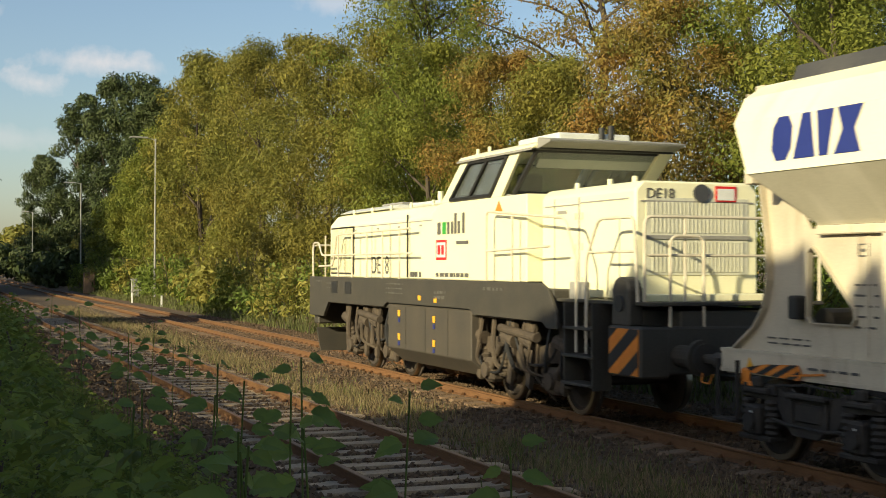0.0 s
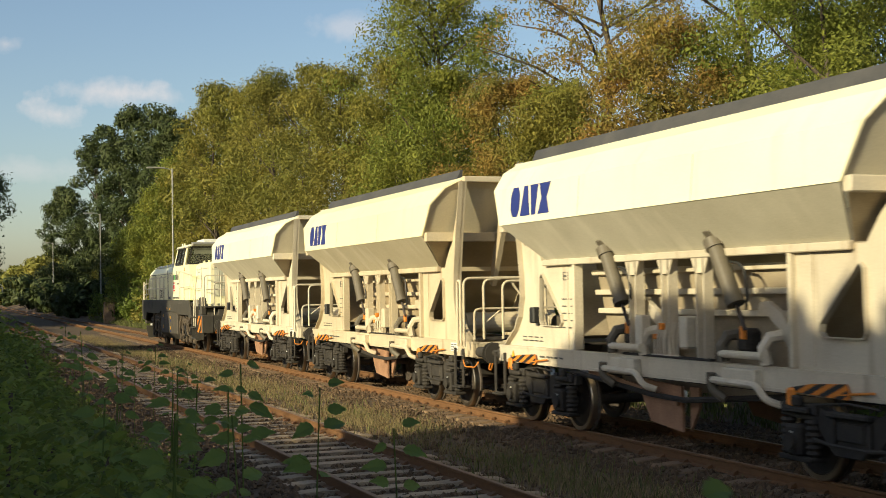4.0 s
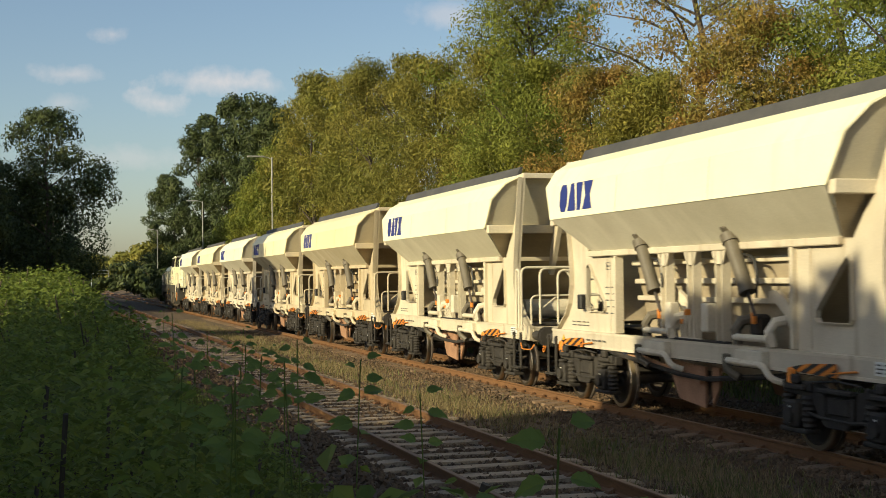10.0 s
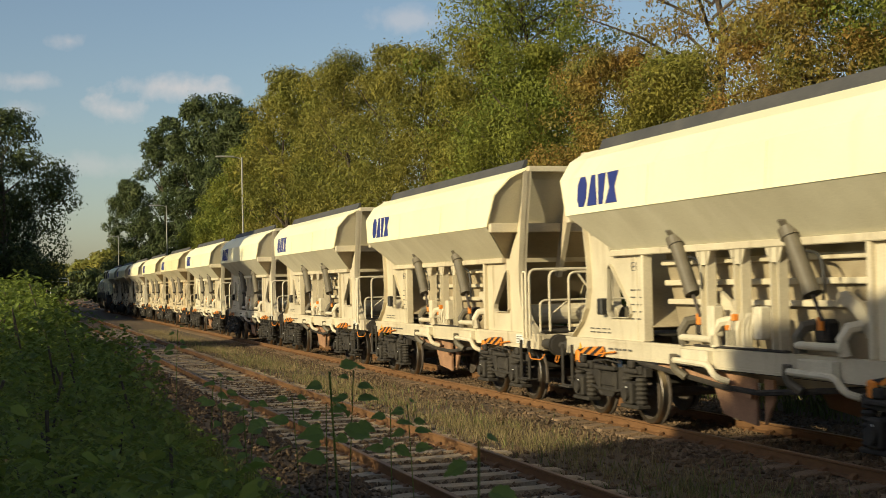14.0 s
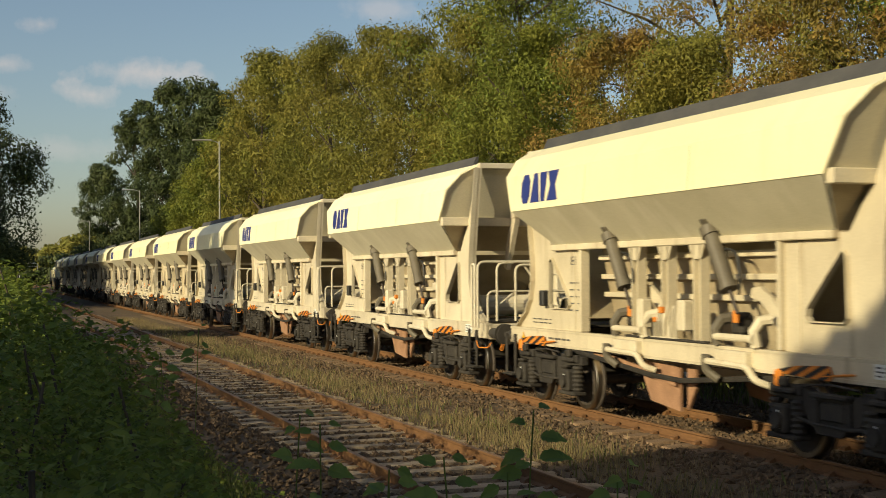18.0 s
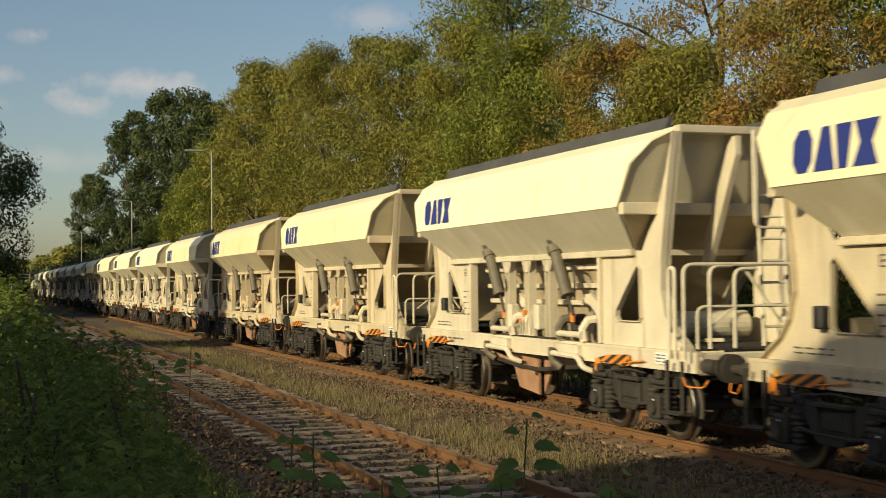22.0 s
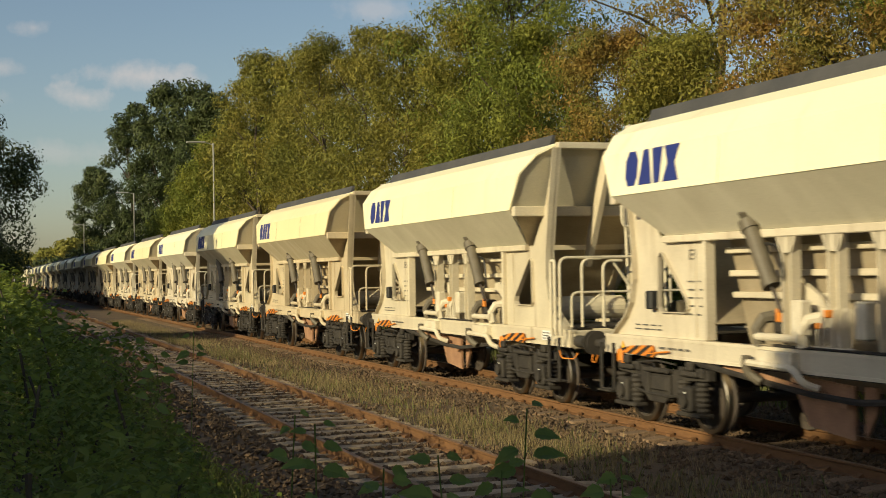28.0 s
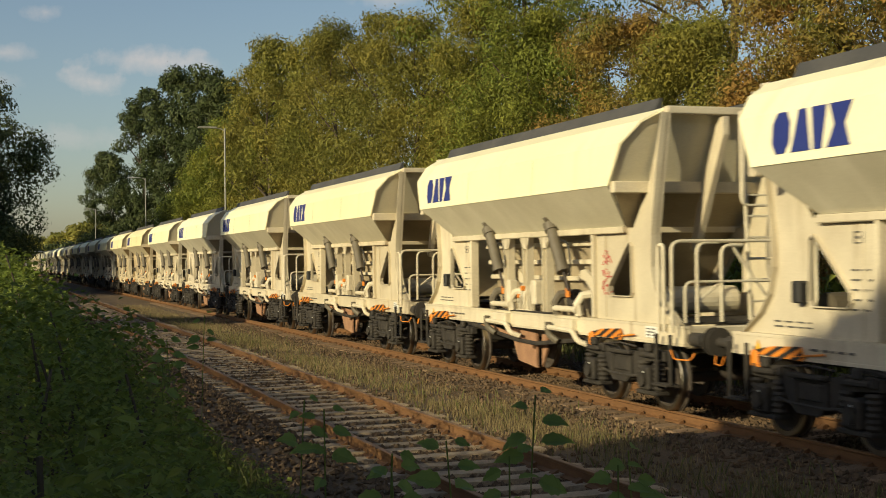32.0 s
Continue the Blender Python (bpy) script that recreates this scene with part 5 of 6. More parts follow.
    # bogies
    for yb in (3.75, -3.55):
        bg = part("bogie", box(BM(), (0, 0, 0.80), (1.9, 0.7, 0.35), 0.03), LDUST, lo, "dusty brown locomotive bogie", m=pose(0, yb, 0))
        for s in (-1, 1):
            xx = s * 1.12
            part("side_frame", prism(BM(), [(-1.85, 0.80), (-1.85, 1.02), (-0.9, 1.06), (-0.4, 0.9), (0.4, 0.9), (0.9, 1.06), (1.85, 1.02), (1.85, 0.80), (0.7, 0.74), (0.4, 0.55), (-0.4, 0.55), (-0.7, 0.74)],
                                           "x", xx - 0.07, xx + 0.07, 0.015), LDUST, bg)
            if s > 0:
                continue
            for a in (-1.2, 1.2):
                part("axle_box", box(BM(), (xx + s * 0.05, a, 0.50), (0.26, 0.36, 0.40), 0.06), LDUST, bg)
                part("axle_cap", rod(BM(), (xx + s * 0.16, a, 0.50), (xx + s * 0.24, a, 0.50), 0.13, 14), LDUST, bg)
                for d in (-0.36, 0.36):
                    bm = BM()
                    rings = []
                    for k in range(11):
                        zz, rr = 0.42 + k * 0.045, 0.115 if k % 2 else 0.088
                        rings.append([bm.verts.new((xx + s * 0.02 + rr * math.cos(j * 0.6283), a + d + rr * math.sin(j * 0.6283), zz)) for j in range(10)])
                    for p, q in zip(rings, rings[1:]):
                        for j in range(10):
                            bm.faces.new((p[j], p[(j + 1) % 10], q[(j + 1) % 10], q[j]))
                    part("coil_spring", bm, LDUST, bg)
                part("damper", rod(BM(), (xx + s * 0.16, a - 0.5, 0.95), (xx + s * 0.16, a - 0.15, 0.55), 0.05, 10), LDUST, bg)
                part("sand_pipe", tube(BM(), [(xx + s * 0.1, a + 0.62, 1.2), (xx + s * 0.1, a + 0.66, 0.5), (xx + s * -0.2, a + 0.6, 0.15)], 0.022, 6), LDUST, bg)
                part("brake_hanger", box(BM(), (xx - 0.02 * s, a + 0.6 * (1 if a < 0 else -1), 0.55), (0.12, 0.14, 0.42), 0.03), LDUST, bg)
            rb = random.Random(int(yb * 10))
            for k in range(7):
                y0 = -1.7 + k * 0.52 + rb.uniform(-0.1, 0.1)
                part("hose", tube(BM(), rounded([(xx + s * 0.14, y0, 1.38), (xx + s * 0.22, y0 + rb.uniform(-.1, .1), 0.95), (xx + s * 0.2, y0 + rb.uniform(-.25, .25), 0.6), (xx, y0 + rb.uniform(-.3, .3), 0.5)], 0.2),
                                  rb.uniform(0.02, 0.045), 6), rb.choice((LDUST, BLACK, LDUST)), bg)
            for y0 in (-1.55, -0.35, 0.35, 1.6):
                part("brake_cylinder", rod(BM(), (xx + s * 0.12, y0 - 0.16, 1.02), (xx + s * 0.14, y0 + 0.2, 1.10), 0.11, 12), LDUST, bg)
                part("bracket", box(BM(), (xx + s * 0.10, y0, 1.22), (0.14, 0.26, 0.34), 0.03), LDUST, bg)
                part("brake_lever", prism(BM(), [(y0 - 0.1, 0.92), (y0 + 0.06, 0.92), (y0 + 0.16, 0.36), (y0 + 0.02, 0.30)], "x", xx + s * 0.06, xx + s * 0.14, 0.01), LDUST, bg)
            part("yaw_damper", rod(BM(), (xx + s * 0.2, -0.75, 1.12), (xx + s * 0.2, 0.6, 1.22), 0.07, 12), LDUST, bg)
            part("cable", tube(BM(), rounded([(xx + s * 0.12, -1.5, 1.25), (xx + s * 0.16, -1.1, 0.72), (xx + s * 0.16, -0.2, 0.68), (xx + s * 0.12, 0.3, 1.2)], 0.3), 0.025, 6), BLACK, bg)
            part("cable", tube(BM(), rounded([(xx + s * 0.12, 1.7, 1.2), (xx + s * 0.18, 1.5, 0.5), (xx + s * 0.16, 0.7, 0.45), (xx + s * 0.12, 0.5, 1.1)], 0.3), 0.02, 6), BLACK, bg)
        for a in (-1.2, 1.2):
            wheelset(bg, a, 1.06)
    part("snow_plough", prism(BM(), [(-1.3, 0.75), (1.3, 0.75), (1.2, 0.2), (-1.2, 0.2)], "y", 7.7, 7.78), LGREY, lo)
    return lo


LOCO = make_loco()


def lengthen(ob, at=6.0, k=1.022):
    """Stretches all behind y = at to the true length over buffers; bogies keep their shape."""
    for c in ob.children:
        y = c.matrix_basis.translation.y
        if y:
            if y < at:
                c.matrix_basis.translation.y = at + (y - at) * k
            continue
        for v in c.data.vertices:
            if v.co.y < at:
                v.co.y = at + (v.co.y - at) * k
        lengthen(c, at, k)


lengthen(LOCO)
LOCO_AHEAD = WAGON_LEN / 2 + 8.42

# ---- trees ----
def leaf_cloud(name, clumps, count, leaf, seed, mat, droop=0.2):
    """Many folded leaves on the skins of overlapping clumps (x, y, z, radius, flatness); uneven outline, gaps between clumps."""
    rnd = np.random.RandomState(seed)
    c = np.array(clumps, float)
    wgt = c[:, 3] ** 2
    pick = rnd.choice(len(c), count, p=wgt / wgt.sum())
    d = rnd.randn(count, 3)
    d /= np.linalg.norm(d, axis=1)[:, None]
    rad = c[pick, 3] * (0.62 + 0.44 * rnd.rand(count) ** 0.6)
    pos = c[pick, :3] + d * rad[:, None] * np.stack([np.ones(count), np.ones(count), c[pick, 4]], 1)
    pos += rnd.randn(count, 3) * 0.15
    nrm = d * 1.15 + rnd.randn(count, 3) * 0.40
    nrm[:, 2] += 0.35
    nrm /= np.linalg.norm(nrm, axis=1)[:, None]
    t = np.cross(nrm, rnd.randn(count, 3))
    t /= np.linalg.norm(t, axis=1)[:, None] + 1e-9
    t[:, 2] -= droop
    s = np.cross(nrm, t)
    L = leaf * (0.6 + 0.8 * rnd.rand(count))[:, None]
    w = L * 0.42
    fold = nrm * L * 0.15
    if leaf < 0.08:
        v = np.stack([pos - t * L, pos + s * w + fold, pos + t * L, pos - s * w + fold], 1).reshape(-1, 3)
        i = 4 * np.arange(count)[:, None]
        f = np.concatenate([np.array([[0, 1, 2]]) + i, np.array([[0, 2, 3]]) + i])
    else:
        v = np.stack([pos - t * L + s * w, pos + t * L, pos - t * L * 0.6 - s * w * 1.2], 1).reshape(-1, 3)
        f = np.arange(3 * count).reshape(-1, 3)
    me = bpy.data.meshes.new(name)
    me.from_pydata(v.tolist(), [], f.tolist())
    me.materials.append(mat)
    return me


def crown_clumps(rnd, height, width, base, n, top=0.75, flat=0.8, spread=1.0):
    """Clumps spread over an egg-shaped crown, smaller at the outside."""
    out = []
    for i in range(n):
        h = rnd.random() ** 0.8
        z = base + (height - base) * h
        env = width * (math.sin(math.pi * min(1, 0.16 + 0.8 * h)) ** top)
        a = rnd.random() * 6.283
        r = env * math.sqrt(rnd.random()) * 0.92
        size = (0.17 + 0.24 * rnd.random() ** 1.5) * width * (1.1 - 0.35 * h) * spread
        out.append((r * math.cos(a), r * math.sin(a), min(z, height - size * 0.7), size, flat))
    return out


def trunk_mesh(rnd, height, girth, lean=0.05, limbs=7, reach=2.2):
    bm = BM()
    pts, x, y = [], 0.0, 0.0
    steps = 7
    for i in range(steps + 1):
        pts.append(Vector((x, y, height * i / steps - 0.3)))
        x += rnd.uniform(-lean, lean) * height / steps * 2
        y += rnd.uniform(-lean, lean) * height / steps * 2
    for i in range(steps):
        rod(bm, pts[i], pts[i + 1], girth * (1 - i / (steps + 1)), 8, girth * (1 - (i + 1) / (steps + 1)))
    for k in range(limbs):
        i = rnd.randint(2, steps - 1)
        a = rnd.random() * 6.283
        p = pts[i]
        m = p + Vector((math.cos(a) * reach * 0.5, math.sin(a) * reach * 0.5, height * 0.08))
        q = m + Vector((math.cos(a + 0.4) * reach * 0.6, math.sin(a + 0.4) * reach * 0.6, height * 0.10))
        g = girth * (0.55 - 0.05 * i)
        rod(bm, p, m, g, 6, g * 0.6)
        rod(bm, m, q, g * 0.6, 5, g * 0.15)
    return mesh_of("trunk", bm, BARK)


LEAF_GREEN = leaf_material("leaves_mid_green", (0.14, 0.178, 0.03), (0.20, 0.195, 0.03))
LEAF_OLIVE = leaf_material("leaves_olive", (0.172, 0.188, 0.035), (0.225, 0.185, 0.035))
LEAF_BROWN = leaf_material("leaves_turning_brown", (0.30, 0.175, 0.045), (0.16, 0.185, 0.04), 0.9)
LEAF_BRONZE = leaf_material("leaves_bronze_green", (0.21, 0.182, 0.036), (0.155, 0.165, 0.033), 0.25)
LEAF_DARK = leaf_material("leaves_dark_green", (0.045, 0.065, 0.022), (0.07, 0.085, 0.026), 0.4, 0.15)
LEAF_YELLOW = leaf_material("leaves_yellow_green", (0.26, 0.23, 0.05), (0.17, 0.19, 0.04), 0.6)
LEAF_HEDGE = leaf_material("leaves_hedge", (0.12, 0.17, 0.03), (0.17, 0.2, 0.035), 0.8)
LEAF_NEAR = leaf_material("leaves_bramble", (0.135, 0.185, 0.036), (0.22, 0.245, 0.048), 1.6, 0.48)


def tree(label, x, y, height, width, mat, leaves, leaf, seed, base=1.5, clumps=60, flat=0.8, group="trees beside the line", droop=0.2, top=0.75, spread=1.0):
    rnd = random.Random(seed)
    t = thing("tree", label, "tree", pose(x, y, ground_height(min(x, 24), y) - 0.05, 0, 0, 0), group)
    part("trunk", trunk_mesh(rnd, height * 0.85, 0.05 + height * 0.013, 0.05, 9, width * 0.45), BARK, t)
    part("crown", leaf_cloud("crown", crown_clumps(rnd, height, width, base, clumps, top, flat, spread), leaves, leaf, seed, mat, droop), mat, t)
    return t


def tall_tree(label, x, y, height, width, mat, leaves, leaf, seed, base, boughs, size=1.0):
    """A tall crown in tiers: each bough carries a flattened run of leaf clumps, with gaps between the boughs."""
    rnd = random.Random(seed)
    t = thing("tree", label, "tree", pose(x, y, ground_height(min(x, 24), y) - 0.05), "trees beside the line")
    bm = BM()
    pts = [Vector((0.25 * math.sin(k * 1.3 + seed), 0.25 * math.cos(k * 1.7 + seed), height * 0.95 * k / 8 - 0.3)) for k in range(9)]
    girth = 0.06 + height * 0.012
    for k in range(8):
        rod(bm, pts[k], pts[k + 1], girth * (1 - k / 8.6), 8, girth * (1 - (k + 1) / 8.6))
    clumps = []
    for k in range(boughs):
        h = (k + 0.5 * rnd.random()) / boughs
        z = base + (height - base) * h
        env = width * max(0.16, math.sin(math.pi * min(1.0, 0.30 + 0.68 * h)) ** 0.8)
        a = k * 2.39996 + rnd.uniform(-0.3, 0.3)
        reach = env * rnd.uniform(0.72, 1.06)
        root, tip = Vector((0, 0, z - reach * 0.35)), Vector((math.cos(a) * reach, math.sin(a) * reach, z + reach * 0.06))
        mid = root.lerp(tip, 0.55) + Vector((0, 0, 0.25))
        rod(bm, root, mid, girth * 0.30 * (1 - 0.6 * h), 5, girth * 0.16)
        rod(bm, mid, tip, girth * 0.16, 5, girth * 0.05)
        for j in range(4):
            p = root.lerp(tip, 0.42 + 0.19 * j)
            r = (0.24 - 0.028 * j) * width * size * rnd.uniform(0.75, 1.15) * (1.1 - 0.35 * h)
            clumps.append((p.x + rnd.gauss(0, 0.3), p.y + rnd.gauss(0, 0.3), min(p.z + 0.3 + rnd.gauss(0, 0.15), height - r * 0.5), r, 0.62))
    part("trunk", mesh_of("trunk", bm, BARK), BARK, t)
    part("crown", leaf_cloud("crown", clumps, leaves, leaf, seed, mat, 0.25), mat, t)
    return t


# the close row behind the train: x, y, height, crown radius, leaves
ROW = (
    (17.5, 20.5, 10.5, 3.2, LEAF_GREEN, "dense green broadleaf tree at the edge of the wood"),
    (20.5, 25.5, 13.5, 3.6, LEAF_GREEN, "dense green broadleaf tree at the edge of the wood"),
    (17.0, 26.5, 8.6, 2.7, LEAF_BROWN, "thin brownish autumn tree with sky showing through"),
    (16.5, 31.5, 7.6, 2.6, LEAF_OLIVE, "olive green bushy tree with orange tips"),
    (17.5, 37.5, 8.8, 3.0, LEAF_BROWN, "bushy tree with leaves turning orange brown"),
    (17.0, 43.0, 9.9, 3.2, LEAF_GREEN, "green broadleaf tree beside the railway"),
    (17.5, 49.5, 11.4, 3.4, LEAF_OLIVE, "olive green broadleaf tree beside the railway"),
    (17.0, 56.0, 12.2, 3.5, LEAF_BRONZE, "bronze green broadleaf tree beside the railway"),
    (17.5, 62.5, 13.3, 3.7, LEAF_BRONZE, "bronze green broadleaf tree beside the railway"),
    (17.0, 69.5, 14.2, 3.8, LEAF_BRONZE, "bronze green broadleaf tree beside the railway"),
    (17.5, 77.0, 15.0, 3.9, LEAF_OLIVE, "olive green broadleaf tree beside the railway"),
    (17.0, 85.0, 15.8, 4.1, LEAF_BRONZE, "bronze green broadleaf tree beside the railway"),
    (17.5, 93.0, 15.2, 4.0, LEAF_OLIVE, "olive green broadleaf tree beside the railway"),
    (17.0, 103.0, 12.6, 3.8, LEAF_GREEN, "green broadleaf tree beside the railway"),
    (17.0, 113.0, 10.6, 3.6, LEAF_GREEN, "green broadleaf tree beside the railway"),
    (17.0, 124.0, 9.0, 3.4, LEAF_GREEN, "green broadleaf tree beside the railway"),
)
for i, (x, y, hh, ww, mm, lab) in enumerate(ROW):
    hh = (hh - 2.4) * 0.99 + 2.4
    tree(lab, x, y, hh, ww, mm, 68000 if y < 40 else 60000 if y < 50 else 44000 if y < 70 else 36000, 0.052 if y < 40 else 0.060 if y < 50 else 0.076 if y < 70 else 0.098, 20 + i, 0.3, 105 if y < 50 else 130, spread=0.74 if y < 50 else 0.70)
# taller trees that stand behind the row
tall_tree("tall spreading green tree with tiers of leafy boughs", 20.0, 51.5, 17.2, 4.3, LEAF_GREEN, 78000, 0.072, 51, 5.0, 50, 1.12)
tall_tree("tall brownish tree with thin autumn leaves", 21.0, 37.5, 17.0, 4.4, LEAF_BROWN, 30000, 0.062, 52, 5.0, 46, 0.60)
tall_tree("tall olive tree with thinning leaves", 22.0, 30.5, 16.5, 3.8, LEAF_OLIVE, 24000, 0.055, 53, 5.0, 36, 0.56)
tree("tall dark green tree at the edge of the wood", 24.5, 25.0, 15.0, 4.2, LEAF_DARK, 40000, 0.075, 54, 4.0, 90, 0.7, spread=0.7)
# dark trees farther along the line
for i, (x, y, hh, ww) in enumerate(((17.5, 215, 19, 5.0), (18.5, 172, 23.5, 5.0), (20.0, 156, 24, 5.5), (21.5, 140, 22, 5.2), (20.5, 124, 18.5, 4.6), (23.5, 112, 16.5, 4.6), (25, 150, 20, 5.5))):
    tree("tall dark tree in shade farther along the line", x, y, hh, ww, LEAF_DARK, 27000, 0.19, 70 + i, 0.8, 130, 0.8, "dark trees in the distance", spread=0.7)
for i, (x, y, hh, ww) in enumerate(((21, 330, 11, 7), (27, 345, 13, 8), (36, 350, 12, 8), (18, 380, 10, 7), (10, 420, 11, 9), (-2, 430, 12, 9), (-14, 400, 12, 9))):
    tree("small yellowish tree at the end of the line", x, y, hh, ww, LEAF_YELLOW, 5000, 0.6, 90 + i, 0.5, 40, 0.8, "far trees")
# trees on the near side of the line
for i, (x, y, hh, ww) in enumerate(((-1.2, 114, 16.6, 6.2), (-9.0, 106, 16, 6.2), (-2.5, 150, 13, 6), (-16, 100, 16, 7), (-4, 190, 12, 6), (-12, 140, 15, 7), (-8, 128, 15, 6), (-7, 170, 14, 6), (-9, 215, 14, 7), (-9, 250, 14, 7))):
    tree("dark green tree on the near side of the line", x, y, hh, ww, LEAF_DARK, 30000 if i < 2 else 12000, 0.15 if i < 2 else 0.24, 110 + i, 0.8, 120, 0.8, "trees on the near side", spread=0.7)
# tall trees beside and behind the camera that shade the foreground
for i, (x, y, hh, ww) in enumerate(((-14.0, 3.2, 9.5, 4.0), (-15.5, -1.5, 9.8, 4.2), (-14.0, -7, 9.2, 4.6), (-18.5, 2.2, 10.8, 4.2), (-19, -6, 10.6, 4.6), (-14, -16, 9.6, 5.0), (-15, -26, 10.2, 6))):
    tree("tall tree on the near verge that shades the track", x, y, hh, ww, LEAF_DARK, 15000, 0.5, 130 + i, 0.2, 120, 0.9, "trees that shade the track", top=0.22)
for i, (x, y, hh) in enumerate(((-14, 109, 16.5), (-15, 117, 17.5), (-14, 125, 17), (-15, 134, 18), (-14, 144, 17.5), (-15, 155, 18), (-15, 168, 18.5), (-16, 183, 19), (-16, 200, 19))):
    tree("tall dark tree on the near side that shades the far track", x, y, hh, 5.5, LEAF_DARK, 7000, 0.42, 150 + i, 0.5, 90, 0.9, "trees that shade the track", top=0.4)
tree("tree on the near verge that throws a shade across the train", -14.0, 46.0, 14.6, 3.3, LEAF_DARK, 14000, 0.34, 140, 0.5, 80, 0.9, "trees that shade the track", top=0.3)


# ---- hedge and bushes along the near verge ----
def bush(label, x, y, height, width, mat, leaves, leaf, seed, group):
    rnd = random.Random(seed)
    b = thing("bush", label, "bush", pose(x, y, ground_height(x, y) - 0.03), group)
    bm = BM()
    for k in range(9):
        a = rnd.random() * 6.283
        r = width * rnd.uniform(0.3, 0.8)
        tube(bm, [(0.05 * math.cos(a), 0.05 * math.sin(a), 0), (r * 0.4 * math.cos(a), r * 0.4 * math.sin(a), height * 0.5),
                  (r * math.cos(a), r * math.sin(a), height * 0.9)], 0.012, 5)
    tagged(part("stem", bm, BARK, b), kind="stuff")
    cl = []
    for k in range(26):
        a, r = rnd.random() * 6.283, width * math.sqrt(rnd.random())
        zz = height * rnd.uniform(0.1, 1.0) * (1 - 0.45 * (r / width) ** 2)
        cl.append((r * math.cos(a), r * math.sin(a), zz, rnd.uniform(0.14, 0.3) * width, 0.8))
    part("foliage", leaf_cloud("foliage", cl, leaves, leaf, seed, mat), mat, b)
    return b


def leaf_shape(count, pos, nrm, tip, size, full):
    """Pointed leaves folded along the rib: ovals close by, plain kites farther off."""
    if not full:
        side = np.cross(nrm, tip)
        v = np.stack([pos + (tip * a + side * b + nrm * c) * size[:, None] for a, b, c in ((0, 0, 0), (0.42, 0.32, 0.08), (1.0, 0, -0.05), (0.42, -0.32, 0.08))], 1).reshape(-1, 3)
        i = 4 * np.arange(count)[:, None]
        return v.tolist(), np.concatenate([np.array([[0, 1, 2]]) + i, np.array([[0, 2, 3]]) + i]).tolist()
    out = ((0, 0, 0), (0.24, 0.27, 0.06), (0.62, 0.24, 0.08), (1.0, 0, -0.05), (0.62, -0.24, 0.08), (0.24, -0.27, 0.06))
    side = np.cross(nrm, tip)
    v = np.stack([pos + (tip * a + side * b + nrm * c) * size[:, None] for a, b, c in out], 1).reshape(-1, 3)
    i = 6 * np.arange(count)[:, None]
    q = np.concatenate([np.array([[0, 1, 2, 3]]) + i, np.array([[0, 3, 4, 5]]) + i])
    return v.tolist(), q.tolist()


def near_leaves(name, spots, leaf, seed, mat):
    """Leaves held out sideways from stems; spots: array of x, y, z."""
    rnd = np.random.RandomState(seed)
    n = len(spots)
    a = rnd.rand(n) * 6.283
    tip = np.stack([np.cos(a), np.sin(a), -0.15 - 0.5 * rnd.rand(n)], 1)
    tip /= np.linalg.norm(tip, axis=1)[:, None]
    nrm = np.stack([rnd.randn(n) * 0.45, rnd.randn(n) * 0.45, np.ones(n)], 1)
    nrm -= tip * (nrm * tip).sum(1)[:, None]
    nrm /= np.linalg.norm(nrm, axis=1)[:, None]
    v, f = leaf_shape(n, np.asarray(spots, float), nrm, tip, leaf * (0.5 + 1.2 * rnd.rand(n) ** 2), leaf < 0.037)
    me = bpy.data.meshes.new(name)
    me.from_pydata(v, [], f)
    me.materials.append(mat)
    return me


def hedge_top(x, y):
    """Height of the tangled growth above the ballast: a wide low shelf close by, a higher and narrower one farther on."""
    f = min(1.0, max(0.0, (y - 7.0) / 3.5))
    edge = 1.74 - 0.48 * f + 0.4 * noise.noise(Vector((0.0, y * 0.45, 7.0)))
    drop = min(1.0, max(0.0, (edge - x) / 0.5)) ** 0.6
    shelf = min(1.0, max(0.0, (1.0 - x) / 0.7))
    top = 0.10 + (1.05 + 0.55 * f + (0.68 - 0.58 * f) * shelf) * drop + 0.48 * shelf * min(1.0, max(0.0, (y - 11.0) / 8.0))
    hump = noise.noise(Vector((x * 0.9, y * 0.7, 3.0))) * 0.40 + noise.noise(Vector((x * 2.1, y * 1.5, 5.0))) * 0.48
    return top + hump * drop


